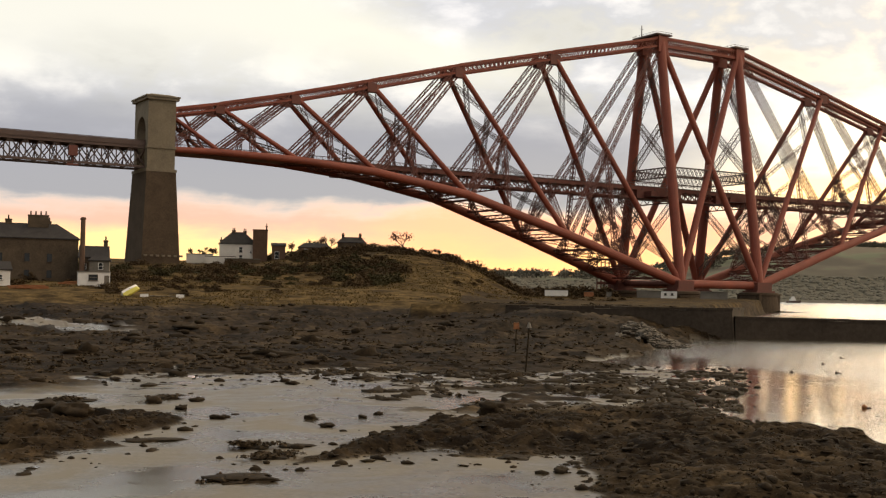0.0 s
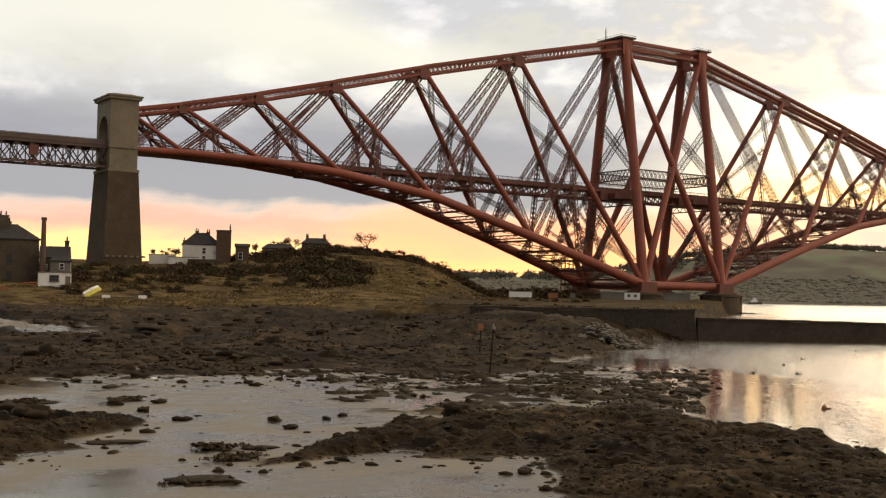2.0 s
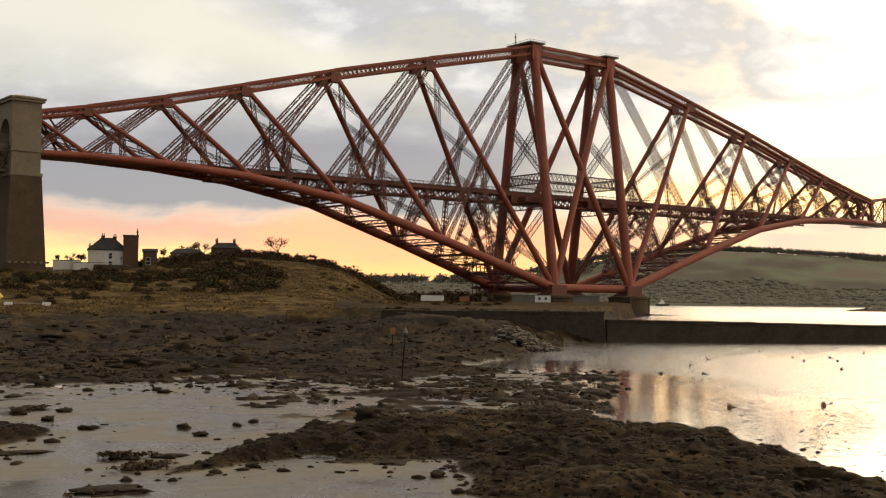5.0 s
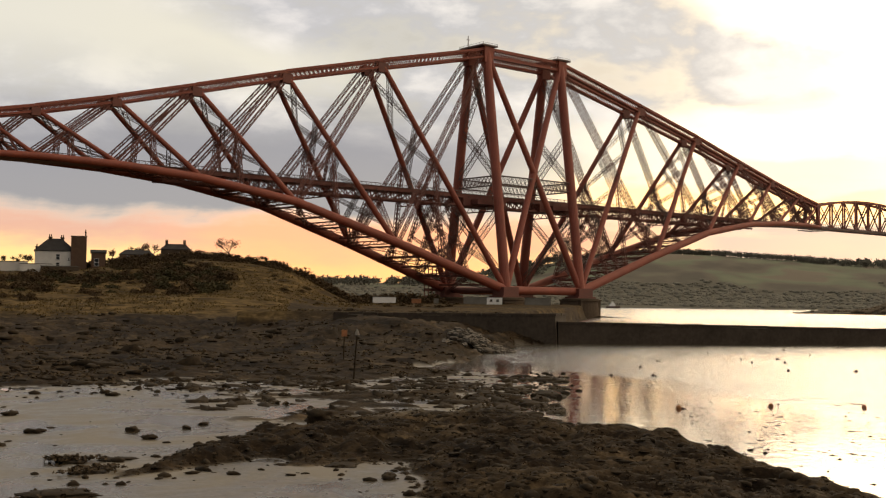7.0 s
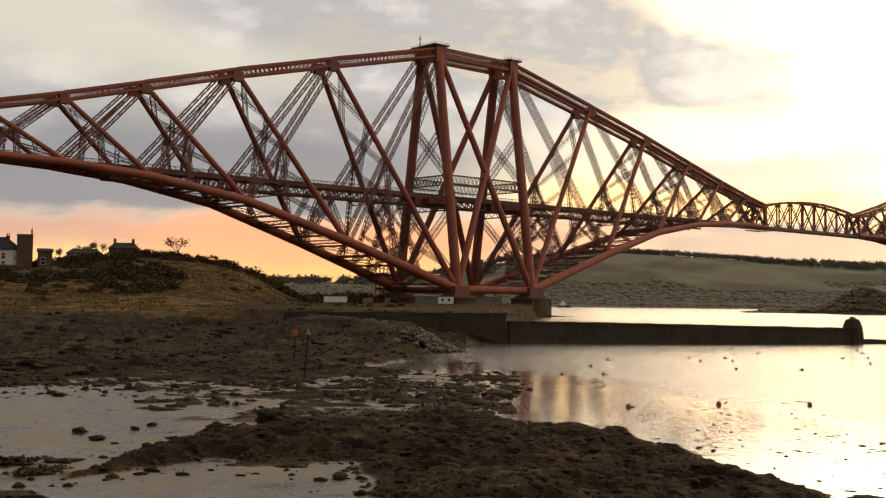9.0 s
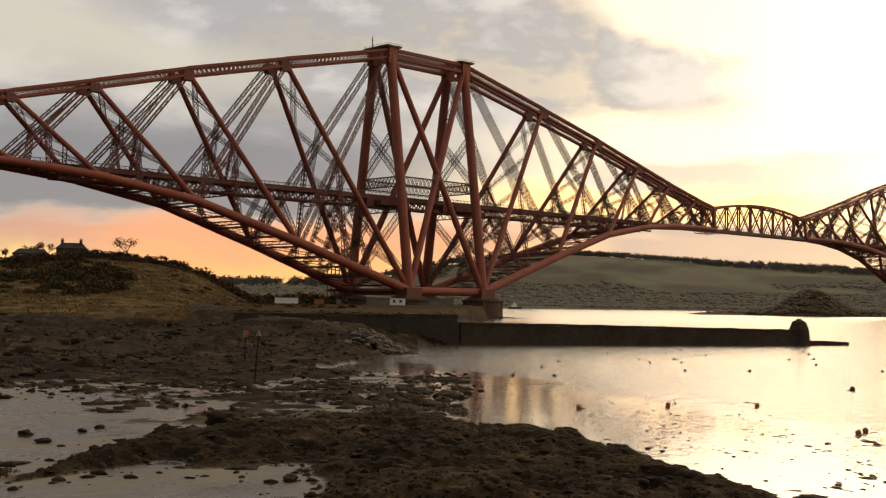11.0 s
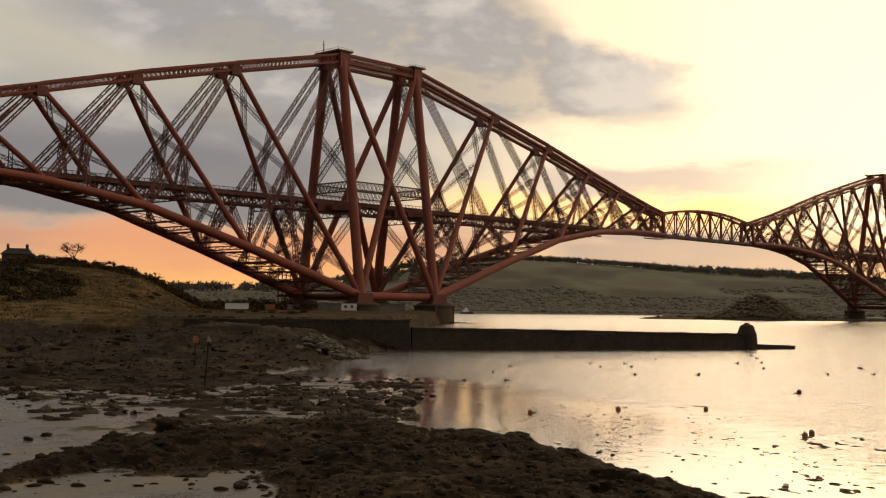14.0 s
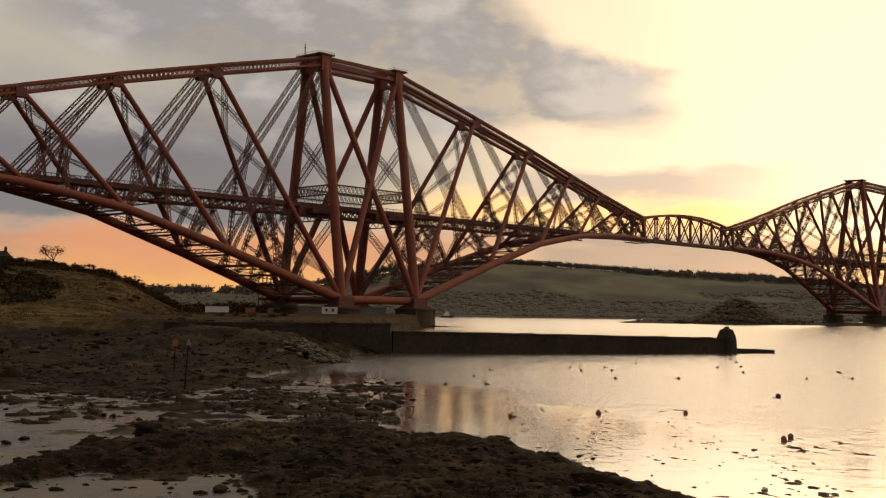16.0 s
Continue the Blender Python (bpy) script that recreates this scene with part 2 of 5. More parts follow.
pos = t.nodes.new("ShaderNodeNewGeometry").outputs["Position"]


def carried_by(name):
    a = t.nodes.new("ShaderNodeAttribute")
    a.attribute_name = name
    return a.outputs["Fac"]


g_wide = noise_node(t, pos, 0.07, 5, 0.65, 0.5)
g_broad = noise_node(t, pos, 0.22, 5, 0.6, 0.4)
g_mid = noise_node(t, pos, 0.9, 6, 0.7)
g_fine = noise_node(t, pos, 6.0, 5, 0.6)
mixed = math_node(t, "ADD", math_node(t, "ADD", math_node(t, "MULTIPLY", g_mid, 0.30), math_node(t, "MULTIPLY", g_fine, 0.12)),
                  math_node(t, "ADD", math_node(t, "MULTIPLY", g_broad, 0.28), math_node(t, "MULTIPLY", g_wide, 0.3)))
weed_c = ramp_node(t, mixed, [(0.41, (0.0045, 0.003, 0.002)), (0.48, (0.016, 0.0105, 0.006)), (0.54, (0.042, 0.0285, 0.0155)), (0.63, (0.115, 0.080, 0.044))])
sand_c = ramp_node(t, math_node(t, "ADD", math_node(t, "MULTIPLY", g_broad, 0.7), math_node(t, "MULTIPLY", g_fine, 0.3)),
                   [(0.42, (0.032, 0.024, 0.014)), (0.49, (0.072, 0.056, 0.034)), (0.57, (0.135, 0.108, 0.068))])
grass_c = ramp_node(t, math_node(t, "ADD", math_node(t, "MULTIPLY", g_broad, 0.6), math_node(t, "MULTIPLY", g_mid, 0.4)),
                    [(0.38, (0.020, 0.0135, 0.007)), (0.50, (0.074, 0.050, 0.021)), (0.62, (0.175, 0.118, 0.050))])
# far fields and woods have aerial haze painted in, paler and greyer
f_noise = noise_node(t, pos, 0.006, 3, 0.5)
hazed_field_c = ramp_node(t, f_noise, [(0.38, (0.100, 0.092, 0.076)), (0.46, (0.132, 0.118, 0.093)), (0.50, (0.132, 0.143, 0.100)), (0.57, (0.155, 0.161, 0.113)), (0.62, (0.158, 0.136, 0.106))])
hazed_wood_c = ramp_node(t, noise_node(t, pos, 0.05, 5, 0.65), [(0.35, (0.085, 0.080, 0.063)), (0.65, (0.132, 0.124, 0.098))])
col = mix_node(t, carried_by("sand"), weed_c, sand_c)
col = mix_node(t, carried_by("grass"), col, grass_c)
col = mix_node(t, carried_by("field"), col, hazed_field_c)
col = mix_node(t, carried_by("wood"), col, hazed_wood_c)
t.links.new(col, bsdf.inputs["Base Color"])
dry = math_node(t, "ADD", math_node(t, "ADD", carried_by("grass"), carried_by("field")), carried_by("wood"), True)
rough = mix_node(t, carried_by("sand"), ramp_node(t, g_fine, [(0.3, 0.62), (0.7, 0.9)]), ramp_node(t, g_broad, [(0.40, 0.2), (0.62, 0.5)]))
rough = mix_node(t, dry, rough, (0.95, 0.95, 0.95))
t.links.new(rough, bsdf.inputs["Roughness"])
b = node(t, "ShaderNodeBump", Strength=0.7, Distance=0.12)
relief = math_node(t, "MULTIPLY", math_node(t, "ADD", g_mid, math_node(t, "MULTIPLY", g_fine, 0.5)),
                   math_node(t, "SUBTRACT", 1.0, math_node(t, "MULTIPLY", carried_by("sand"), 0.96)))
t.links.new(relief, b.inputs["Height"])
t.links.new(b.outputs[0], bsdf.inputs["Normal"])
t.links.new(math_node(t, "ADD", math_node(t, "MULTIPLY", carried_by("sand"), 0.24), 0.03), bsdf.inputs["Specular IOR Level"])


# ---- mesh helpers ----
class Shape:
    """Collects vertices and faces for one mesh."""

    def __init__(self):
        self.v, self.f = [], []

    def add(self, verts, faces):
        n = len(self.v)
        self.v += [tuple(p) for p in verts]
        self.f += [tuple(i + n for i in q) for q in faces]

    def bar(self, p, q, w, h=None, side=None):
        """A square bar from p to q."""
        p, q = Vector(p), Vector(q)
        a = (q - p).normalized()
        u = Vector(side) if side else (Vector((0, 0, 1)) if abs(a.z) < 0.9 else Vector((1, 0, 0)))
        s = a.cross(u).normalized()
        u = s.cross(a).normalized()
        s, u = s * (w / 2), u * ((h or w) / 2)
        vs = [c + d for c in (p, q) for d in (s + u, u - s, -s - u, s - u)]
        self.add(vs, [(0, 1, 5, 4), (1, 2, 6, 5), (2, 3, 7, 6), (3, 0, 4, 7), (3, 2, 1, 0), (4, 5, 6, 7)])

    def tube(self, p, q, r0, r1=None, n=14):
        p, q = Vector(p), Vector(q)
        r1 = r0 if r1 is None else r1
        a = (q - p).normalized()
        u = a.cross(Vector((0, 0, 1)) if abs(a.z) < 0.9 else Vector((1, 0, 0))).normalized()
        s = a.cross(u)
        ring = [u * math.cos(2 * math.pi * i / n) + s * math.sin(2 * math.pi * i / n) for i in range(n)]
        vs = [p + d * r0 for d in ring] + [q + d * r1 for d in ring]
        fs = [(i, (i + 1) % n, n + (i + 1) % n, n + i) for i in range(n)]
        self.add(vs, fs + [tuple(range(n))[::-1], tuple(range(n, 2 * n))])

    def box(self, x0, y0, z0, x1, y1, z1):
        vs = [(x, y, z) for z in (z0, z1) for x, y in ((x0, y0), (x1, y0), (x1, y1), (x0, y1))]
        self.add(vs, [(3, 2, 1, 0), (4, 5, 6, 7), (0, 1, 5, 4), (1, 2, 6, 5), (2, 3, 7, 6), (3, 0, 4, 7)])

    def lathe(self, profile, n=24, centre=(0, 0)):
        vs = [(centre[0] + r * math.cos(2 * math.pi * i / n), centre[1] + r * math.sin(2 * math.pi * i / n), z) for r, z in profile for i in range(n)]
        fs = [(k * n + i, k * n + (i + 1) % n, (k + 1) * n + (i + 1) % n, (k + 1) * n + i) for k in range(len(profile) - 1) for i in range(n)]
        m = len(profile) - 1
        self.add(vs, fs + [tuple(range(n))[::-1], tuple(m * n + i for i in range(n))])

    def lattice(self, p, q, w, d, across, bar=0.22, pitch=2.6, lace=0.13, cross=False):
        """A box girder of four corner bars and zigzag lacing; w along `across`, d square to it."""
        p, q = Vector(p), Vector(q)
        a = q - p
        n = max(2, round(a.length / pitch))
        u = Vector(across)
        u = (u - a.normalized() * u.dot(a.normalized())).normalized()
        v = a.normalized().cross(u)
        corners = [u * (i * w / 2) + v * (j * d / 2) for i, j in ((-1, -1), (1, -1), (1, 1), (-1, 1))]
        for c in corners:
            self.bar(p + c, q + c, bar)
        for k in range(4):
            c0, c1 = corners[k], corners[(k + 1) % 4]
            for i in range(n):
                s, e = (c0, c1) if i % 2 else (c1, c0)
                self.bar(p + a * (i / n) + s, p + a * ((i + 1) / n) + e, lace)
                if cross:
                    self.bar(p + a * (i / n) + e, p + a * ((i + 1) / n) + s, lace)


def part(name, shape, mat, parent=None, label="", smooth_faces=False, origin=None):
    """Links a Shape as one mesh object; vertices are in world metres and the object hangs under parent."""
    o = Vector(origin) if origin is not None else (parent.matrix_basis.translation if parent else Vector())
    if parent is not None and parent.parent is not None:
        o = parent.parent.matrix_basis.translation
    me = bpy.data.meshes.new(name)
    me.from_pydata([(x - o.x, y - o.y, z - o.z) for x, y, z in shape.v], [], shape.f)
    me.materials.append(mat)
    if smooth_faces:
        me.polygons.foreach_set("use_smooth", [True] * len(me.polygons))
    ob = new(name, me)
    if parent is not None:
        ob.parent = parent
    elif origin is not None:
        ob.location = o
    if label:
        ob["label"] = label
    return ob


def thing(name, base, label, category, group="", kind=""):
    e = new(name)
    e.location = base
    e.matrix_basis = Matrix.Translation(base)
    return tagged(e, label, category, group, kind)


# ---- the shore and the firth: one sheet of ground to the horizon ----
def lattice_noise(x, y, seed):
    xi, yi = np.floor(x).astype(np.int64), np.floor(y).astype(np.int64)
    fx, fy = x - xi, y - yi
    fx, fy = fx * fx * (3 - 2 * fx), fy * fy * (3 - 2 * fy)

    def rnd(i, j):
        k = (i * 374761393 + j * 668265263 + seed * 974634221) & 0xFFFFFFFF
        k = ((k ^ (k >> 13)) * 1274126177) & 0xFFFFFFFF
        return ((k ^ (k >> 16)) & 0xFFFF) / 65535.0

    a, b, c, d = rnd(xi, yi), rnd(xi + 1, yi), rnd(xi, yi + 1), rnd(xi + 1, yi + 1)
    return (a * (1 - fx) + b * fx) * (1 - fy) + (c * (1 - fx) + d * fx) * fy


def fbm(x, y, size, octaves=4, seed=1):
    total, amp, norm = 0.0, 1.0, 0.0
    for k in range(octaves):
        total = total + amp * lattice_noise(x / size * 2 ** k + 17.3 * k, y / size * 2 ** k - 9.1 * k, seed + k)
        norm += amp
        amp *= 0.5
    return total / norm - 0.5


def inside(x, y, outline):
    """Signed distance to an outline in plan: positive inside."""
    pts = np.array(outline, float)
    best = np.full(x.shape, 1e9)
    odd = np.zeros(x.shape, bool)
    for (ax, ay), (bx, by) in zip(pts, np.roll(pts, -1, 0)):
        ex, ey = bx - ax, by - ay
        k = np.clip(((x - ax) * ex + (y - ay) * ey) / (ex * ex + ey * ey), 0, 1)
        best = np.minimum(best, np.hypot(x - ax - k * ex, y - ay - k * ey))
        if ay != by:
            odd ^= ((ay > y) != (by > y)) & (x < (bx - ax) * (y - ay) / (by - ay) + ax)
    return np.where(odd, best, -best)


def step(v, lo, hi):
    k = np.clip((v - lo) / (hi - lo), 0, 1)
    return k * k * (3 - 2 * k)


# outlines in plan, in metres
WEED_BANK = [(-331, -328.2), (-328, -325.3), (-325.9, -323.6), (-323, -321.3), (-320, -318.8), (-312, -316), (-303, -317), (-303, -322), (-304.5, -327), (-305.6, -331),
             (-306.8, -335.5), (-310, -340.6), (-314, -348), (-330, -346), (-326.2, -339), (-323.4, -334.6), (-321, -330.8), (-323.2, -329.8), (-324.8, -328.9), (-324, -326.8), (-326.2, -327.5)]
WEED_PATCH = [(-337.5, -303), (-335, -306.8), (-331.7, -309), (-329.8, -311.9), (-330.3, -314.5), (-332.7, -316.8), (-334.4, -318.4), (-334.6, -321), (-336.8, -322), (-338, -324), (-344, -325), (-344, -303)]
ROCKS = [(-420, -300), (-337, -295), (-331, -294), (-325, -290), (-318, -288), (-310, -287), (-312, -291), (-315, -300), (-311, -307), (-316, -314), (-312, -319), (-303, -317), (-298, -311),
         (-290, -304), (-287, -299), (-277, -290), (-278, -285), (-268, -276), (-250, -262), (-238, -250), (-222, -241), (-222, -120), (-560, -120), (-560, -300)]
FLAT = [(-420, -400), (-300, -400), (-286, -352), (-284, -338), (-279, -329), (-275, -318), (-274, -304), (-268, -290), (-292, -285), (-420, -285)]
LAND = [(-228, -239), (-26, -67), (10, -24), (10, 30), (-60, 170), (-60, 420), (-900, 1500), (-2500, 1500), (-2500, -900), (-380, -560), (-375, -330), (-420, -270), (-330, -170), (-266, -206), (-250, -220)]
CX, CY = -347.7, -365.4   # the head of the cove


def height(x, y):
    """Ground height and what it carries, as arrays."""
    d = np.hypot(x - CX, y - CY)
    b = np.degrees(np.arctan2(x - CX, y - CY))
    n1, n2, n3 = fbm(x, y, 9, 4, 3), fbm(x, y, 2.2, 4, 11), fbm(x, y, 40, 3, 23)
    # sea bed, and the flat of wet sand and mud in the cove
    flat = inside(x, y, FLAT) + n1 * 5
    h = -0.5 + 0.505 * step(flat, -9, 5)
    muddy = step(flat, -8, 1)
    right = step(b, 40, 45)
    sandy = muddy
    h = h + muddy * (0.012 * (1 - right) + (n3 * 0.05 + n1 * 0.03) * (1 - 0.7 * right) + (np.maximum(0, n2 - 0.09) * 0.5 * 0.2 * (1 - right) + np.maximum(0, fbm(x * 0.6 + y * 0.3, y - x * 0.5, 0.45, 2, 37) + n2 * 0.25 + n1 * 0.35 - 0.215) * 0.24 * right) - 0.022 * right)
    # the sand rises out of the water towards the head of the cove
    h = h + muddy * (1 - right) * step(d, 50, 37) * (0.045 + n1 * 0.22)
    # weed-covered rock
    rock = inside(x, y, ROCKS) + n1 * 7 + n2 * 3
    rise = np.interp(d, [0, 86, 140, 172, 215, 228, 400], [0.25, 0.22, 1.1, 1.7, 3.0, 3.6, 5]) + 1.9 * step(d, 135, 172) * step(b, 30, 36) * (1 - step(b, 37, 43))
    broken = step(d, 138, 95) * step(b, 19, 29) * (1 + 0.2 * step(b, 29, 33) * step(d, 68, 78))      # the rocks break up into islets with pools
    hr = rise * step(rock, -1.0, 6) + n1 * 0.8 + n2 * 0.38 - 0.22 * broken
    ledge = fbm(x * 0.35 + y * 0.2, y - x * 0.6, 5.0, 3, 41)
    hr = hr + np.round(ledge * 6) / 6 * 2.2 * step(d, 95, 150) + fbm(x, y, 1.1, 3, 61) * 0.3
    on_rock = step(rock, -2.5, 2.5)
    h = h * (1 - on_rock) + np.maximum(hr, 0.012 + n3 * 0.06) * on_rock
    puddle = on_rock * step(hr, 0.06, 0.0)
    weed = on_rock * (1 - puddle)
    for outline, top in ((WEED_BANK, 0.42), (WEED_PATCH, 0.5)):
        s = inside(x, y, outline) + n1 * 2.6 + n2 * 1.9
        bank = step(s, -0.15, 1.3)
        lump = top * (0.35 + 0.65 * step(s, 0, 5)) + n2 * 0.6 + n1 * 0.35 + (0.5 - np.abs(fbm(x, y, 1.1, 3, 57)) * 3.2) * 0.42
        h = h * (1 - bank) + np.maximum(h, np.maximum(lump, 0.08)) * bank
        weed = np.maximum(weed, step(s, -0.1, 0.25))
    # a strip of bare sand high on the beach
    strip = np.exp(-((d - 152 - n1 * 16) / 9) ** 2) * (1 - step(b + n1 * 8, 14.5, 17))
    weed = weed * (1 - step(strip, 0.3, 0.6))
    puddle = np.maximum(puddle, step(strip, 0.3, 0.6))
    # dry land behind the shore
    land = inside(x, y, LAND) + n1 * 2
    slope = np.interp(d, [0, 165, 175, 215, 226, 255, 290, 330, 380, 430, 700, 2000], [4.4, 4.4, 4.4, 3.2, 4.3, 6.2, 7.0, 10.0, 13.8, 14.6, 22, 30])
    quay = np.interp(d, [0, 300, 460, 520, 2000], [4.4, 4.5, 5.2, 5.4, 12])
    edge = 30.5 + 1.7 * step(d, 250, 390)
    k = step(b, edge, edge + 4.0)
    hl = slope * (1 - k) + quay * k
    # the rounded hill beside the railway
    hill = np.exp(-((b - 26.8) / 3.4) ** 2) * step(d, 320, 455) * (1 - 0.5 * step(d, 520, 700))
    shoulder = np.exp(-((b - 30.3) / 2.6) ** 2) * step(d, 330, 430) * (1 - step(d, 470, 620))
    hl = hl + hill * 5.0 + shoulder * 3.2 + n3 * 1.6 * step(d, 230, 330) * (1 - 0.85 * k) + n1 * 0.8 * (1 - 0.6 * k) * step(d, 200, 230)
    on_land = step(land, 0.0, 2.5) * step(d, 160, 166)
    blend = np.where(b < 30, step(d, 200, 226), 1.0)
    on_land = on_land * blend
    h = h * (1 - on_land) + hl * on_land
    grass = on_land * np.where(k > 0.5, 0.2 + 0.4 * step(n1 + n3, -0.15, 0.15), 1.0)
    # viewpoint terrace behind the sea wall, and the town behind it
    near = step(d, 8.5, 5.0)
    back = step(np.abs(b - 40), 80, 110)
    up = np.maximum(near, back)
    h = h * (1 - up) + up * (4.4 + back * np.minimum(d * 0.02, 30))
    grass = np.maximum(grass, up)
    # the far shore with its wooded ridge, and the island
    ridge = np.interp(b, [-60, 20, 33, 38, 41.5, 43.8, 47, 50, 54, 60, 65, 70, 80, 110, 140], [30, 30, 32, 34, 42, 66, 90, 103, 102, 87, 71, 60, 50, 30, 10])
    shore = np.interp(b, [-60, 0, 30, 44, 70, 140], [1500, 1500, 1350, 1650, 1750, 2500])
    far = step(d, 0, 1) * step(b, -60, -50) * (1 - step(b, 125, 140))
    hf = far * (ridge * step(d, shore + 120, shore + 850) + 4 * step(d, shore, shore + 60) + fbm(x, y, 420, 4, 71) * 34 * step(d, shore + 100, shore + 500))
    h = np.where((d > shore) & (far > 0), np.maximum(h, hf), h)
    island = step(b, 56.2, 58.5) * (1 - step(b, 68.6, 70.3)) * step(d, 905, 935) * (1 - step(d, 1120, 1180))
    crest = 17.0 * np.exp(-((b - 62.4) / 1.35) ** 2) + 2.2 + n3 * 3
    h = np.maximum(h, island * crest - 0.4)
    isle = step(island * crest, 0.3, 1.2)
    field = np.where(d > shore, step(hf, 24, 34), 0.0)
    wood = np.where(d > shore, step(fbm(x, y, 300, 3, 83) + 0.02 - 0.14 * step(hf, 30, 60), -0.02, 0.04), 0.0)
    wood = np.maximum(wood, np.where(d > shore, 1 - step(hf, 26, 38), 0.0))
    weed = np.maximum(weed, muddy * right * step(h, 0.0, 0.025))
    wood = np.maximum(wood, isle * 0.5)
    return h, np.clip(sandy * (1 - weed) + puddle, 0, 1) * (1 - on_land) * (1 - up), grass, field, wood


def build_ground():
    r1 = 24 * np.exp(np.arange(0, math.log(110 / 24), 0.0042))
    r2 = 110 * np.exp(np.arange(0, math.log(4900 / 110), 0.0115))
    rings = np.concatenate([[2, 4, 5, 6, 7, 8, 9, 12, 16, 20], r1, r2, [4950]])
    bear = np.concatenate([np.arange(4, 76, 0.15), np.arange(76, 364, 4)])
    rr, bb = np.meshgrid(rings, np.radians(bear), indexing="ij")
    x, y = CX + rr * np.sin(bb), CY + rr * np.cos(bb)
    h, sand, grass, field, wood = height(x.ravel(), y.ravel())
    n, m = rr.shape
    verts = np.column_stack([x.ravel(), y.ravel(), h])
    i, j = np.meshgrid(np.arange(n - 1), np.arange(m), indexing="ij")
    j2 = (j + 1) % m
    quads = np.stack([i * m + j, (i + 1) * m + j, (i + 1) * m + j2, i * m + j2], -1).reshape(-1, 4)
    verts = np.vstack([verts, [[CX, CY, 4.4]]])
    tris = [(len(verts) - 1, k, (k + 1) % m) for k in range(m)]
    me = bpy.data.meshes.new("ground")
    me.from_pydata(verts.tolist(), [], quads[:, ::-1].tolist() + [q[::-1] for q in tris])
    for name, values, end in (("sand", sand, 0), ("grass", grass, 1), ("field", field, 0), ("wood", wood, 0)):
        a = me.attributes.new(name, "FLOAT", "POINT")
        a.data.foreach_set("value", np.append(values, end).astype(np.float32))
    me.polygons.foreach_set("use_smooth", [True] * len(me.polygons))
    me.materials.append(GROUND)
    tagged(new("ground", me), "weed-covered rock, wet sand, rough grass banks and far fields", "ground", kind="structure")


build_ground()

sheet = Shape()
ring_r = [0, 40, 120, 400, 1200, 4940]
sheet.v = [(CX, CY, 0)] + [(CX + r * math.sin(k * math.pi / 24), CY + r * math.cos(k * math.pi / 24), 0) for r in ring_r[1:] for k in range(48)]
sheet.f = [(0, 1 + (k + 1) % 48, 1 + k) for k in range(48)]
sheet.f += [(1 + a * 48 + k, 1 + a * 48 + (k + 1) % 48, 49 + a * 48 + (k + 1) % 48, 49 + a * 48 + k) for a in range(4) for k in range(48)]
tagged(part("water", sheet, WATER), "calm low-tide sea water mirroring the pale sky", "water", kind="structure")


def ground_z(x, y):
    return float(height(np.array([float(x)]), np.array([float(y)]))[0][0])


# ---- the railway bridge ----
BASE_Z, TOP_Z = 11.0, 111.0                       # skewbacks and tower tops
ARM = [0.0, 54.6, 97.9, 134.2, 163.2, 190.0, 207.3]   # joints along an arm, from the tower
TOP = [111.0, 98.7, 88.5, 79.0, 71.6, 65.4, 61.9]
LOW = [11.0, 28.6, 41.4, 47.3, 49.6, 50.3, 50.0]
RAIL = 50.6


def low_y(s):
    return 18.3 - 13.4 * s / 207.3


def top_y(s):
    return 5.03 - 1.68 * s / 207.3


def lerp(p, q, k):
    return Vector(p) * (1 - k) + Vector(q) * k


def one(name, parent, mat, build, label=""):
    s = Shape()
    build(s)
    return part(name, s, mat, parent, label)


def far_from_end(a, b):
    """True where the deck still stands clear above the bottom chords."""
    m = (a + b) / 2
    return min(abs(m + 229.4), abs(m - 229.4), abs(m - 336.1)) > 62


def internal_viaduct(owner, x0, x1):
    """Railway deck with its two lattice girders and parapets, in lengths of about 30 m."""
    n = max(1, round(abs(x1 - x0) / 30))
    for k in range(n):
        a, b = x0 + (x1 - x0) * k / n, x0 + (x1 - x0) * (k + 1) / n

        def deck(s):
            s.box(min(a, b), -4.4, RAIL - 1.5, max(a, b), 4.4, RAIL + 0.25)
        one("deck", owner, RED_DULL, deck)
        for x in np.arange(min(a, b) + 1.7, max(a, b), 6.8):
            one("cross_beam", owner, GRIT, lambda s: s.bar((x, -4.6, RAIL - 1.2), (x, 4.6, RAIL - 1.2), 0.35, 0.6))
        for side in (-1, 1):
            def girder(s):
                m = max(2, round(abs(b - a) / 3.6))
                z0, z1 = RAIL - 4.6, RAIL - 1.3
                y = side * 3.4
                s.bar((a, y, z0), (b, y, z0), 0.6, 0.7)
                s.bar((a, y, z1), (b, y, z1), 0.55, 0.5)
                for i in range(m):
                    p, q = a + (b - a) * i / m, a + (b - a) * (i + 1) / m
                    s.bar((p, y, z0), (p, y, z1), 0.3)
                    s.bar((p, y, z0), (q, y, z1), 0.26)
                    s.bar((p, y, z1), (q, y, z0), 0.26)
            if far_from_end(a, b):
                one("viaduct_girder", owner, RED_DULL, girder)

            def parapet(s):
                y = side * 4.5
                m = max(2, round(abs(b - a) / 2.2))
                for z in (RAIL + 1.25, RAIL + 0.1):
                    s.bar((a, y, z), (b, y, z), 0.2)
                for i in range(m):
                    p, q = a + (b - a) * i / m, a + (b - a) * (i + 1) / m
                    s.bar((p, y, RAIL), (p, y, RAIL + 1.25), 0.16)
                    s.bar((p, y, RAIL + 0.1), (q, y, RAIL + 1.25), 0.1)
            one("parapet", owner, GRIT, parapet)


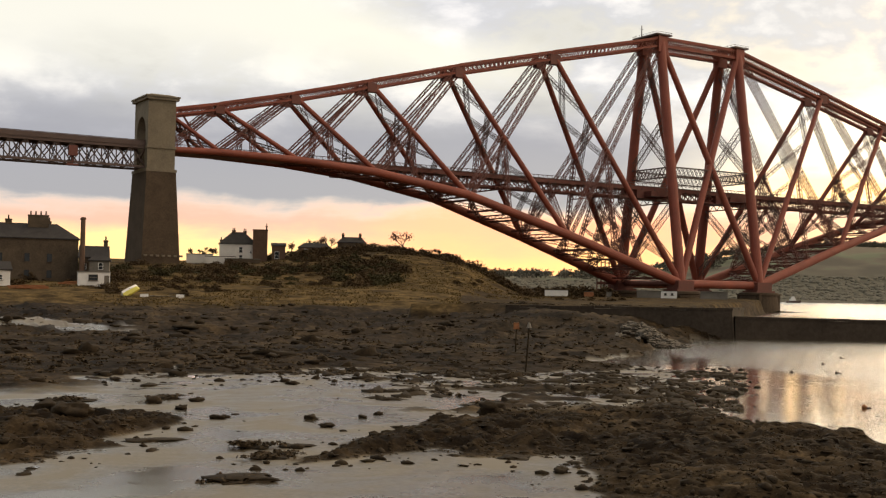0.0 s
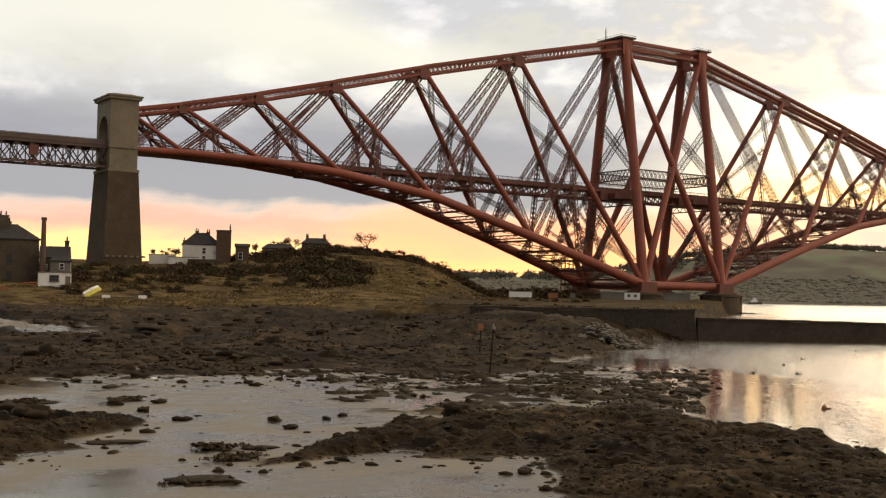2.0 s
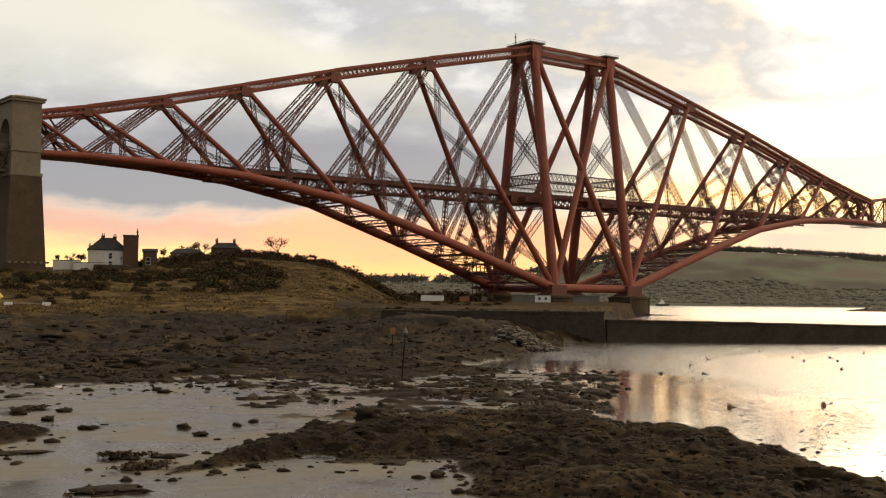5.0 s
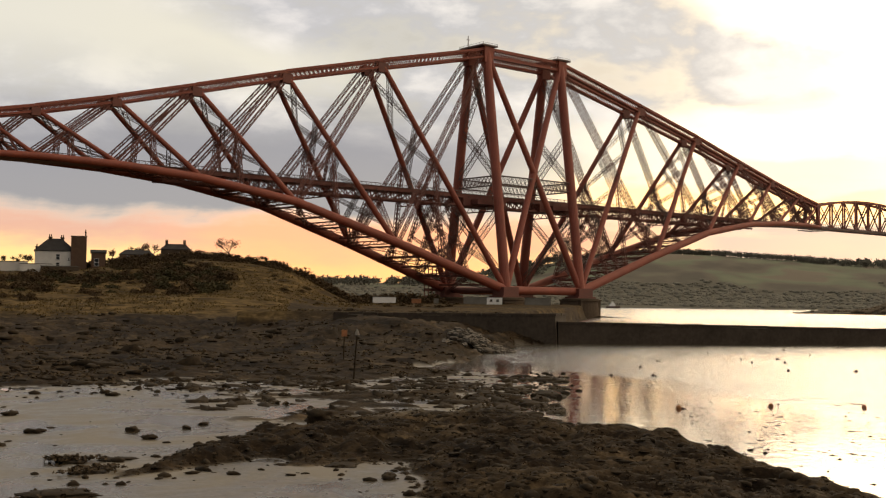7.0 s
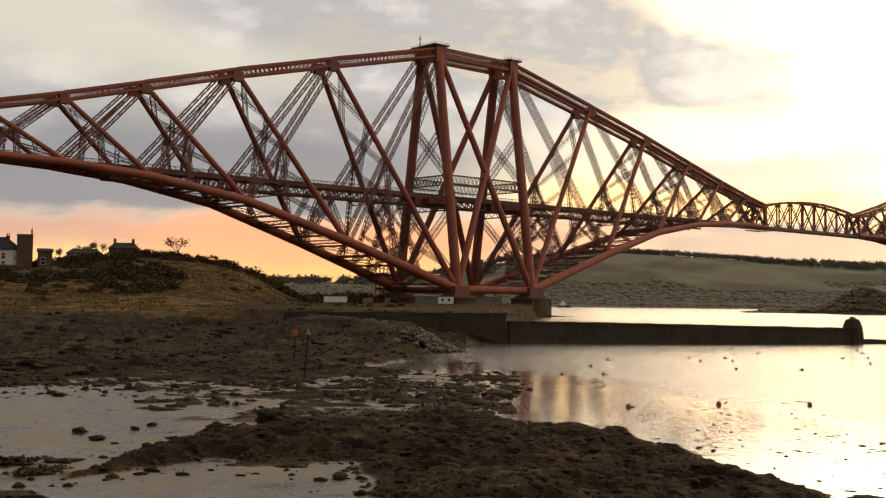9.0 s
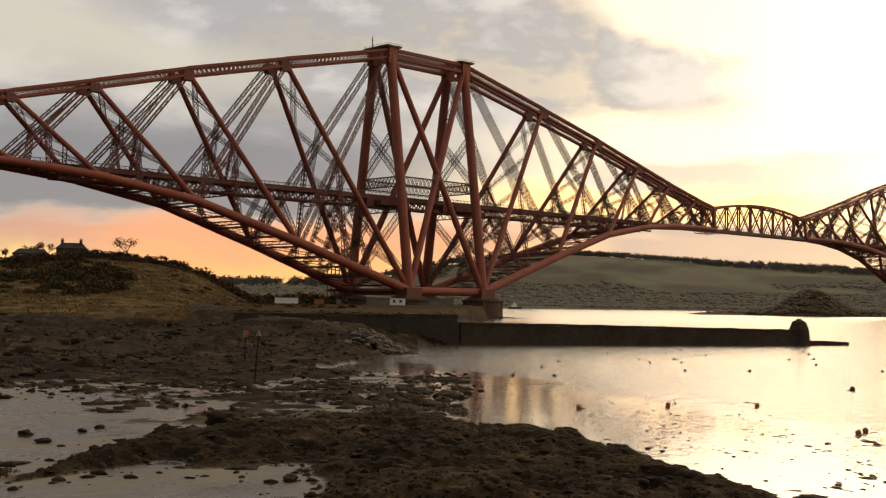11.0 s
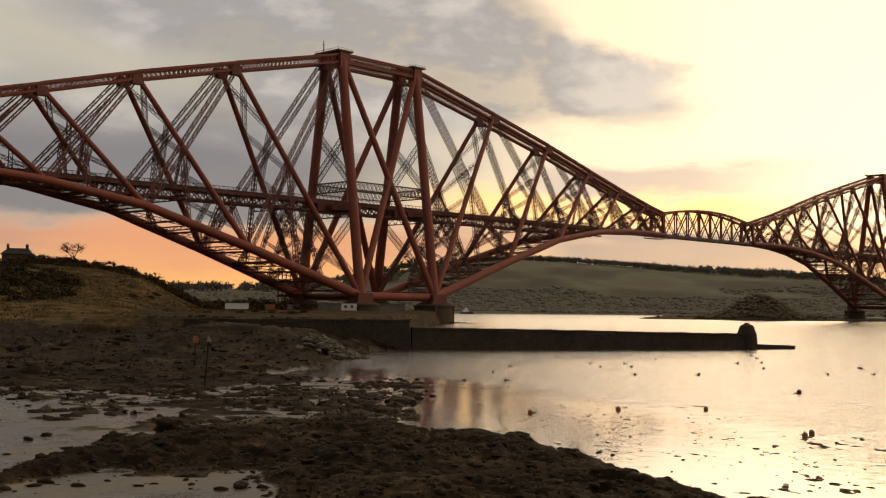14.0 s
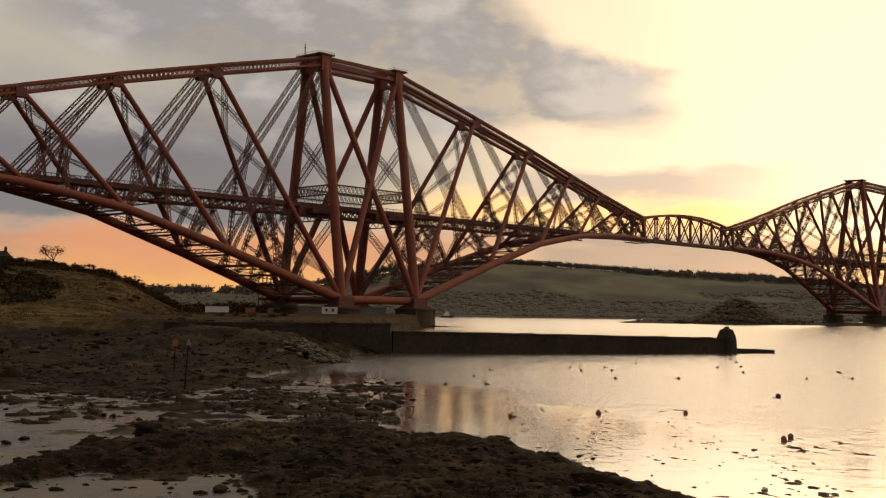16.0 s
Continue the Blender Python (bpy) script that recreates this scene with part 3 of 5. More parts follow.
def arm(owner, x0, way):
    """One cantilever arm from the tower columns at x0, going out along way (+1 or -1)."""
    def lo(i, side):
        return Vector((x0 + way * ARM[i], side * low_y(ARM[i]), LOW[i]))

    def hi(i, side):
        return Vector((x0 + way * ARM[i], side * top_y(ARM[i]), TOP[i]))

    def crossing(i, side):
        """Where the strut and the tie of bay i meet."""
        a, b, c, d = lo(i, side), hi(i + 1, side), hi(i, side), lo(i + 1, side)
        k = (c.z - a.z) / ((b.z - a.z) + (c.z - d.z))
        return lerp(a, b, k)

    across = (0, 1, 0)
    for side in (-1, 1):
        for i in range(6):
            size = 1.0 - 0.09 * i
            one("bottom_chord", owner, RED, lambda s: s.tube(lo(i, side), lo(i + 1, side), 1.95 - 0.165 * i, 1.95 - 0.165 * (i + 1), 16))

            def top_chord(s):
                p, q = hi(i, side), hi(i + 1, side)
                d = 3.2 - 0.25 * i
                drop = Vector((0, 0, d / 2))
                out = Vector((0, 1.15, 0))
                for v in (drop, -drop):
                    s.bar(p + v, q + v, 2.3, 0.95 if v.z > 0 else 0.75)
                m = max(4, round((q - p).length / 2.0))
                for o in (out, -out):
                    for j in range(m):
                        a, b = lerp(p, q, j / m), lerp(p, q, (j + 1) / m)
                        s.bar(a + o - drop, b + o + drop, 0.12, 0.2)
                        s.bar(a + o + drop, b + o - drop, 0.12, 0.2)
            one("top_chord", owner, RED, top_chord)

            one("strut", owner, RED, lambda s: s.tube(lo(i, side), hi(i + 1, side), 1.28 - 0.11 * i, 1.05 - 0.09 * i, 14))

            def tie(s):
                p, q = hi(i, side), lo(i + 1, side)
                w = 2.9 - 0.24 * i
                for off in (-w / 2, w / 2):
                    o = Vector((way * off * 0.85, 0, off * 0.5))
                    s.lattice(p + o, q + o, 1.0, 1.15 - 0.09 * i, across, 0.22, 1.9, 0.12)
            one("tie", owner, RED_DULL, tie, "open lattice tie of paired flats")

            def gusset(s):
                p = hi(i + 1, side)
                s.box(p.x - 2.3 * size, p.y - 1.25, p.z - 3.6 * size, p.x + 2.3 * size, p.y + 1.25, p.z + 0.2)
            one("gusset", owner, RED_DULL, gusset)

            # hanger from the crossing, down past the deck to the bottom chord
            c = crossing(i, side)
            s_along = abs(c.x - x0)
            zb = float(np.interp(s_along, ARM, LOW))
            foot = Vector((c.x, side * low_y(s_along), zb))
            if i < 5 and c.z - zb > 6:
                one("hanger", owner, RED_DULL, lambda s: s.lattice(c, foot, 1.5, 1.5, across, 0.2, 2.0, 0.11, True))
            if 0 < i < 4:
                q = lo(i, side)
                up = Vector((q.x, side * 3.2, RAIL - 4.3))
                if up.z - q.z > 3:
                    one("trestle_leg", owner, RED_DULL, lambda s: s.lattice(q, up, 1.6, 1.6, across, 0.2, 2.0, 0.11, True))

    for i in range(6):
        def sway(s):
            # lattice crosses between the two struts of a bay
            n = 4 if i < 3 else 3
            a0, a1, b0, b1 = lo(i, -1), hi(i + 1, -1), lo(i, 1), hi(i + 1, 1)
            for k in range(n):
                f, g = 0.12 + 0.82 * k / n, 0.12 + 0.82 * (k + 1) / n
                w = 1.8 - 0.17 * i
                s.lattice(lerp(a0, a1, f), lerp(b0, b1, g), w, w * 0.8, (1, 0, 0), 0.17, 2.1, 0.09, i < 3)
                s.lattice(lerp(b0, b1, f), lerp(a0, a1, g), w, w * 0.8, (1, 0, 0), 0.17, 2.1, 0.09, i < 3)
        one("sway_bracing", owner, GRIT, sway)

        def floor_bracing(s):
            n = 3 if i == 0 else 2
            for k in range(n):
                f, g = k / n, (k + 1) / n
                a, b = lerp(lo(i, -1), lo(i + 1, -1), f), lerp(lo(i, -1), lo(i + 1, -1), g)
                c, d = lerp(lo(i, 1), lo(i + 1, 1), f), lerp(lo(i, 1), lo(i + 1, 1), g)
                s.lattice(a, d, 1.1, 1.3, (0, 0, 1), 0.22, 2.2, 0.12)
                s.lattice(c, b, 1.1, 1.3, (0, 0, 1), 0.22, 2.2, 0.12)
                s.lattice(b, d, 1.3, 1.8, (0, 0, 1), 0.28, 2.2, 0.14)
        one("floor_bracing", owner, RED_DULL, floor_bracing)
        # plain cross struts between the two bottom chords
        for k in range((5, 4, 2, 0, 0, 0)[i]):
            f = (k + 0.6) / (5, 4, 3, 1, 1, 1)[i]
            one("cross_strut", owner, RED_DULL, lambda s: s.bar(lerp(lo(i, -1), lo(i + 1, -1), f), lerp(lo(i, 1), lo(i + 1, 1), f), 0.5, 0.75))

        def portal(s):
            # cross frame carrying the deck at each joint and crossing
            c0, c1 = crossing(i, -1), crossing(i, 1)
            z = RAIL - 5.0
            y = float(np.interp(z, [LOW[i], TOP[i + 1]], [low_y(ARM[i]), top_y(ARM[i + 1])]))
            for x in (c0.x,):
                if i > 2:
                    s.bar((x, -low_y(abs(x - x0)), z + 4), (x, low_y(abs(x - x0)), z + 4), 0.5)
                    continue
                s.lattice((x, -y, z), (x, y, z), 1.4, 1.6, (1, 0, 0), 0.24, 2.0, 0.13)
                if i < 4:
                    s.lattice((x, -4, RAIL), (x, c0.y, c0.z), 0.7, 0.7, (1, 0, 0), 0.2, 1.6, 0.12)
                    s.lattice((x, 4, RAIL), (x, c1.y, c1.z), 0.7, 0.7, (1, 0, 0), 0.2, 1.6, 0.12)
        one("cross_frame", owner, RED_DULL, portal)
    for side in (-1, 1):
        one("end_post", owner, RED, lambda s: s.bar(lo(6, side), hi(6, side), 1.5, 1.6))
        one("end_brace", owner, RED_DULL, lambda s: s.bar(lerp(lo(5, side), lo(6, side), 0.3), lerp(hi(5, side), hi(6, side), 0.75), 0.6))
    # tall lattice trestle standing on the bottom chords inside the first bay, under the deck
    for f in (0.36, 0.5):
        for side in (-1, 1):
            a = lerp(lo(0, side), lo(1, side), f)
            one("trestle_leg", owner, RED_DULL, lambda s: s.lattice(a, (a.x, side * 3.4, RAIL - 4.6), 1.3, 1.3, across, 0.2, 2.0, 0.11, True))

        def bay_trestle(s):
            a, b = lerp(lo(0, -1), lo(1, -1), f), lerp(lo(0, 1), lo(1, 1), f)
            u, v = Vector((a.x, -3.4, RAIL - 4.6)), Vector((a.x, 3.4, RAIL - 4.6))
            for k0, k1 in ((0.05, 0.5), (0.5, 0.95)):
                s.lattice(lerp(a, u, k0), lerp(b, v, k1), 0.9, 0.9, (1, 0, 0), 0.15, 1.8, 0.09)
                s.lattice(lerp(b, v, k0), lerp(a, u, k1), 0.9, 0.9, (1, 0, 0), 0.15, 1.8, 0.09)
        one("trestle_bracing", owner, RED_DULL, bay_trestle)
    for i in (1, 2):
        def trestle(s):
            q = lo(i, -1)
            r = lo(i, 1)
            u, v = Vector((q.x, -3.2, RAIL - 4.3)), Vector((q.x, 3.2, RAIL - 4.3))
            s.lattice(lerp(q, u, 0.1), lerp(r, v, 0.9), 0.8, 0.8, (1, 0, 0), 0.16, 1.8, 0.09)
            s.lattice(lerp(r, v, 0.1), lerp(q, u, 0.9), 0.8, 0.8, (1, 0, 0), 0.16, 1.8, 0.09)
        one("trestle_bracing", owner, RED_DULL, trestle)


def tower(owner, xc, half):
    """Four leaning columns, their crossed tubes, lattice portals, base tubes and top platforms."""
    def foot(e, side):
        return Vector((xc + e * half, side * 18.3, BASE_Z))

    def head(e, side):
        return Vector((xc + e * half, side * 5.03, TOP_Z))

    def level(e, side, z):
        return lerp(foot(e, side), head(e, side), (z - BASE_Z) / (TOP_Z - BASE_Z))

    for side in (-1, 1):
        for e in (-1, 1):
            one("column", owner, RED, lambda s: s.tube(foot(e, side), head(e, side), 2.1, 1.95, 18))
            one("diagonal_tube", owner, RED, lambda s: s.tube(foot(e, side), head(-e, side), 1.45, 1.25, 14))

            def shoe(s):
                p = foot(e, side)
                s.box(p.x - 3.6, p.y - 2.3, p.z - 2.4, p.x + 3.6, p.y + 2.3, p.z - 0.4)
                s.box(p.x - 5.4, p.y - 4.0, p.z - 2.9, p.x + 5.4, p.y + 4.0, p.z - 2.2)
            one("skewback", owner, RED_DULL, shoe)

            def cap(s):
                p = head(e, side)
                s.box(p.x - 2.4, p.y - 1.9, p.z - 4.4, p.x + 2.4, p.y + 1.9, p.z + 2.2)
            one("column_head", owner, RED, cap)
        one("base_tube", owner, RED, lambda s: s.tube(foot(-1, side), foot(1, side), 1.7, 1.7, 16))

        def top_link(s):
            p, q = head(-1, side), head(1, side)
            for dz in (1.5, -1.7):
                s.bar(p + Vector((0, 0, dz)), q + Vector((0, 0, dz)), 2.3, 1.1)
            m = round((q - p).length / 1.4)
            for o in (-1.1, 1.1):
                for j in range(m):
                    a, b = lerp(p, q, j / m), lerp(p, q, (j + 1) / m)
                    s.bar(a + Vector((0, o, -1.7)), b + Vector((0, o, 1.5)), 0.16, 0.24)
                    s.bar(a + Vector((0, o, 1.5)), b + Vector((0, o, -1.7)), 0.16, 0.24)
        one("top_chord", owner, RED, top_link)
        one("lattice_girder", owner, GRIT, lambda s: s.lattice(level(-1, side, 56.5), level(1, side, 56.5), 1.6, 4.0, across_y, 0.3, 2.3, 0.15, True))
    for e in (-1, 1):
        one("base_tube", owner, RED_DULL, lambda s: s.tube(foot(e, -1), foot(e, 1), 1.2, 1.2, 12))
        one("lattice_girder", owner, GRIT, lambda s: s.lattice(level(e, -1, 56.5), level(e, 1, 56.5), 1.6, 4.0, (1, 0, 0), 0.3, 2.3, 0.15, True))

        def sway(s):
            for z0, z1 in ((15, 44), (58, 79), (79, 106)):
                for a in (-1, 1):
                    s.lattice(level(e, a, z0), level(e, -a, z1), 2.6, 2.2, (1, 0, 0), 0.2, 2.1, 0.1, True)
        one("sway_bracing", owner, GRIT, sway)
        one("cross_frame", owner, RED_DULL, lambda s: s.lattice(level(e, -1, 45), level(e, 1, 45), 1.8, 2.4, (1, 0, 0), 0.3, 2.2, 0.15))

        def deck_bearer(s):
            # solid plated bearer that carries the deck between a pair of columns
            x = xc + e * half
            s.box(x - 12.0, -5.2, RAIL - 4.9, x + 12.0, 5.2, RAIL - 1.6)
            s.box(x - 8.0, -9.5, RAIL - 4.2, x + 8.0, 9.5, RAIL - 2.2)
        one("deck_bearer", owner, RED_DULL, deck_bearer)

        def skirt(s):
            # plated box between the two feet of a column pair
            x = xc + e * half
            s.box(x - 4.2, y * 18.3 - 3.4, BASE_Z - 2.2, x + 4.2, y * 18.3 + 3.4, BASE_Z + 1.3)
        for y in (-1, 1):
            one("foot_plating", owner, RED_DULL, skirt)
        if e < 0:
            x = xc - half
            for dx in np.linspace(-13, 0, 7):
                one("scaffold_pole", owner, RED_DULL, lambda s: s.bar((x + dx, 18.3, BASE_Z - 5.5), (x + dx, 18.3, BASE_Z + 7 - dx * 0.33), 0.35))
            for z in (BASE_Z - 3, BASE_Z, BASE_Z + 3, BASE_Z + 6):
                one("scaffold_board", owner, RED_DULL, lambda s: s.bar((x - 13, 18.3, z), (x, 18.3, z), 0.4, 1.2))

        def platform(s):
            x = xc + e * half
            z = TOP_Z + 2.3
            s.box(x - 4.2, -7.6, z, x + 4.2, 7.6, z + 0.6)
            for y in (-7.5, 7.5):
                for dx in np.linspace(-4.1, 4.1, 6):
                    s.bar((x + dx, y, z), (x + dx, y, z + 1.3), 0.08)
                s.bar((x - 4.1, y, z + 1.3), (x + 4.1, y, z + 1.3), 0.08)
            for dx in (-4.1, 4.1):
                for y in np.linspace(-7.5, 7.5, 8):
                    s.bar((x + dx, y, z), (x + dx, y, z + 1.3), 0.08)
                s.bar((x + dx, -7.5, z + 1.3), (x + dx, 7.5, z + 1.3), 0.08)
        one("platform", owner, GRIT, platform)


across_y = (0, 1, 0)


def square_footing(x, y, w, top, label):
    s = Shape()
    s.box(-w / 2, -w / 2, -3, w / 2, w / 2, top)
    s.box(-w / 2 - 0.35, -w / 2 - 0.35, top, w / 2 + 0.35, w / 2 + 0.35, top + 0.5)
    ob = part("pier_footing", s, GRANITE_LOW, None, "", origin=(0, 0, 0))
    ob.location = (x, y, 0)
    return tagged(ob, label, "footing", "footings of the round piers")


def round_pier(x, y, top, label):
    s = Shape()
    s.lathe([(8.6, -3), (8.2, 2), (7.6, top - 1.4), (8.1, top - 1.2), (8.1, top - 0.3), (7.8, top)], 32)
    ob = part("bridge_pier", s, GRANITE_LOW, None, "", origin=(0, 0, 0))
    ob.location = (x, y, 0)
    return tagged(ob, label, "pier", "round piers under the towers")


near_cantilever = thing("bridge_cantilever", (0, 0, BASE_Z), "red-painted steel cantilever of tubes and lattice on stone piers", "bridge")
tower(near_cantilever, 0, 22.1)
arm(near_cantilever, -22.1, -1)
arm(near_cantilever, 22.1, 1)
internal_viaduct(near_cantilever, -229.4, 229.4)


def mast(s):
    x, y, z = -22.2, 6.5, TOP_Z + 2.7
    s.tube((x, y, z), (x, y, z + 6.2), 0.26, 0.16, 8)
    s.bar((x - 0.8, y, z + 4.6), (x + 0.8, y, z + 4.6), 0.18)
    s.box(x - 0.5, y - 0.4, z, x + 0.5, y + 0.4, z + 1.4)


one("mast", near_cantilever, GRIT, mast, "slim grey aerial mast")

far_cantilever = thing("bridge_cantilever", (583, 0, BASE_Z), "distant red steel cantilever tower rising from an island", "bridge")
tower(far_cantilever, 583, 39.6)
arm(far_cantilever, 543.4, -1)
internal_viaduct(far_cantilever, 336.1, 622.6)

for ex in (-22.1, 22.1):
    for sy in (-18.3, 18.3):
        round_pier(ex, sy, 8.1, "round granite pier carrying a bridge skewback")
        if ex < 0:
            square_footing(ex, sy, 13.5, 5.8, "square stone footing round a granite pier")
        elif sy < 0:
            square_footing(ex, sy, 12.4, 7.0, "dark square stone footing standing in the water")
for ex in (543.4, 622.6):
    for sy in (-18.3, 18.3):
        round_pier(ex, sy, 8.1, "round granite pier standing in the firth")


def suspended_span():
    """The girder span hung between the two cantilevers, with a bowed top chord."""
    owner = thing("suspended_span", (282.75, 0, RAIL), "bow-topped red lattice girder span between two cantilevers", "bridge")
    n = 8
    xs = [229.4 + 106.7 * i / n for i in range(n + 1)]
    zt = [61.8 + 5.2 * (1 - ((i - n / 2) / (n / 2)) ** 2) for i in range(n + 1)]
    for side in (-1, 1):
        y = side * 3.35
        for i in range(n):
            one("top_chord", owner, RED, lambda s: s.bar((xs[i], y, zt[i]), (xs[i + 1], y, zt[i + 1]), 1.2, 1.2))
            one("bottom_chord", owner, RED, lambda s: s.bar((xs[i], y, 49.8), (xs[i + 1], y, 49.8), 1.2, 1.5))
            one("post", owner, RED, lambda s: s.bar((xs[i], y, 49.8), (xs[i], y, zt[i]), 0.7, 0.7))
            mid = (xs[i] + xs[i + 1]) / 2

            def web(s):
                s.bar((xs[i], y, 49.8), (xs[i + 1], y, zt[i + 1]), 0.55)
                s.bar((xs[i + 1], y, 49.8), (xs[i], y, zt[i]), 0.4)
            one("web", owner, RED_DULL, web)
    for i in range(n):
        def wind(s):
            s.lattice((xs[i], -3.35, zt[i]), (xs[i], 3.35, zt[i]), 0.7, 0.9, (1, 0, 0), 0.2, 1.5, 0.12)
            s.bar((xs[i], -3.35, zt[i]), (xs[i + 1], 3.35, zt[i + 1]), 0.3)
            s.bar((xs[i], 3.35, zt[i]), (xs[i + 1], -3.35, zt[i + 1]), 0.3)
        one("wind_bracing", owner, RED_DULL, wind)

    def deck(s):
        s.box(229.6, -4.4, 49.2, 335.9, 4.4, 50.3)
    one("deck", owner, GRIT, deck)
    for side in (-1, 1):
        def rail(s):
            y = side * 4.5
            for i in range(48):
                p, q = 229.6 + 106.3 * i / 48, 229.6 + 106.3 * (i + 1) / 48
                s.bar((p, y, RAIL - 0.2), (p, y, RAIL + 1.25), 0.14)
                s.bar((p, y, RAIL + 1.25), (q, y, RAIL + 1.25), 0.18)
        one("parapet", owner, GRIT, rail)

    def gantry(s):
        s.bar((224, -5.2, 48.2), (238, -5.2, 48.2), 0.4)
        s.bar((224, 5.2, 48.2), (238, 5.2, 48.2), 0.4)
        for x in (224, 231, 238):
            s.bar((x, -5.2, 48.2), (x, 5.2, 48.2), 0.3)
            for y in (-5.2, 5.2):
                s.bar((x, y, 48.2), (x, y, 50), 0.2)
    one("inspection_gantry", owner, GRIT, gantry)


suspended_span()


def approach_viaduct():
    """The lattice girder span that reaches the end pier from the land."""
    owner = thing("approach_viaduct", (-262, 0, 43), "grey-brown lattice girder viaduct carrying the railway over the shore", "bridge")
    x0, x1 = -291.0, -236.5
    n = 10
    for side in (-1, 1):
        y = side * 4.3

        def flange(z, h):
            return lambda s: s.bar((x0, y, z), (x1, y, z), 0.9, h)
        one("top_flange", owner, GRIT, flange(50.3, 1.3))
        one("bottom_flange", owner, GRIT, flange(43.9, 0.7))

        def web(s):
            for i in range(12):
                p, q = x0 + (x1 - x0) * i / 12, x0 + (x1 - x0) * (i + 1) / 12
                s.bar((p, y, 43.9), (q, y, 50), 0.42, 0.3)
                s.bar((p, y, 50), (q, y, 43.9), 0.42, 0.3)
                s.bar((p, y, 43.9), (p, y, 50), 0.3)
        one("lattice_web", owner, GRIT, web)

        def rail(s):
            y2 = side * 4.9
            for i in range(28):
                p, q = x0 + (x1 - x0) * i / 28, x0 + (x1 - x0) * (i + 1) / 28
                s.bar((p, y2, 51), (p, y2, 52.3), 0.14)
                s.bar((p, y2, 52.25), (q, y2, 52.25), 0.2)
                s.bar((p, y2, 51.6), (q, y2, 51.6), 0.1, 1.0)
        one("parapet", owner, GRIT, rail)
    one("deck", owner, GRIT, lambda s: s.box(x0, -5, 50.6, x1, 5, 51.1))

    for i in range(n + 1):
        def cross(s):
            p = x0 + (x1 - x0) * i / n
            s.bar((p, -4.3, 44), (p, 4.3, 44), 0.35)
            s.bar((p, -4.3, 44), (p, 4.3, 50), 0.25)
            s.bar((p, 4.3, 44), (p, -4.3, 50), 0.25)
        one("cross_frame", owner, GRIT, cross)

    def cradle(s):
        x = -259.2
        s.box(x - 1.3, -6.2, 45.6, x + 1.3, -5.0, 48.8)
        s.box(x - 1.9, -6.4, 42.6, x + 1.6, -4.6, 43.2)
        s.bar((x, -5.4, 43), (x, -5.4, 46), 0.3)
        s.bar((x - 1.6, -5.2, 43.2), (x + 1.2, -5.2, 44.6), 0.2)
    one("inspection_cradle", owner, RED_DULL, cradle, "dark red inspection cradle slung under the girder")


approach_viaduct()


def end_pier():
    """Masonry tower with a tall arched railway opening, on a battered base."""
    owner = thing("end_pier", (-232, 0, 13), "tall pale granite end pier with arched opening over battered base", "pier")
    s = Shape()
    prof = [(-1.5, -239.3, -225.2, 9.6), (17, -238.1, -226.1, 8.8), (42.4, -236.9, -227.4, 7.5)]
    for (z0, a0, b0, y0), (z1, a1, b1, y1) in zip(prof, prof[1:]):
        vs = [(a0, -y0, z0), (b0, -y0, z0), (b0, y0, z0), (a0, y0, z0), (a1, -y1, z1), (b1, -y1, z1), (b1, y1, z1), (a1, y1, z1)]
        s.add(vs, [(0, 1, 5, 4), (1, 2, 6, 5), (2, 3, 7, 6), (3, 0, 4, 7), (4, 5, 6, 7)])
    part("base", s, GRANITE_LOW, owner, "dark weathered battered base")
    s = Shape()
    s.box(-237.1, -7.65, 42.4, -227.2, 7.65, 43.3)
    s.box(-236.9, -7.4, 49.8, -227.4, -4.9, 50.4)
    part("string_course", s, GRANITE, owner)
    # upper tower, built round the arch that runs through it
    s = Shape()
    x0, x1 = -236.6, -227.7
    w, spring, n = 4.6, 55.0, 12
    arch = [(-w, 43.3)] + [(-w * math.cos(math.pi * k / n), spring + w * 1.15 * math.sin(math.pi * k / n)) for k in range(n + 1)] + [(w, 43.3)]
    outer = [(-7.0, 43.3)] + [(-7.0 + 14.0 * k / n, 65.2) for k in range(n + 1)] + [(7.0, 43.3)]
    m = len(arch)
    vs = [(x, y, z) for x in (x0, x1) for loop in (arch, outer) for y, z in loop]
    fs = []
    for k in range(m - 1):
        fs += [(k, k + 1, m + k + 1, m + k), (2 * m + k + 1, 2 * m + k, 3 * m + k, 3 * m + k + 1),
               (k + 1, k, 2 * m + k, 2 * m + k + 1), (m + k, m + k + 1, 3 * m + k + 1, 3 * m + k)]
    s.add(vs, fs)
    part("shaft", s, GRANITE, owner, "pale dressed granite shaft pierced by an arch")
    s = Shape()
    s.box(-237.4, -7.8, 65.2, -226.9, 7.8, 66.0)
    s.box(-237.7, -8.1, 66.0, -226.6, 8.1, 66.5)
    vs = [(-237.3, -7.7, 66.5), (-227.0, -7.7, 66.5), (-227.0, 7.7, 66.5), (-237.3, 7.7, 66.5), (-235, -5, 67.3), (-229.3, -5, 67.3), (-229.3, 5, 67.3), (-235, 5, 67.3)]
    s.add(vs, [(0, 1, 5, 4), (1, 2, 6, 5), (2, 3, 7, 6), (3, 0, 4, 7), (4, 5, 6, 7)])
    part("cornice", s, GRANITE, owner, "stone cornice and shallow cap")
    for k in range(7):
        x = -237.6 + k * 1.9
        one("corbel_stone", owner, GRANITE, lambda s: s.box(x, -9.75, 15.6, x + 0.9, -9.2, 16.2))


end_pier()


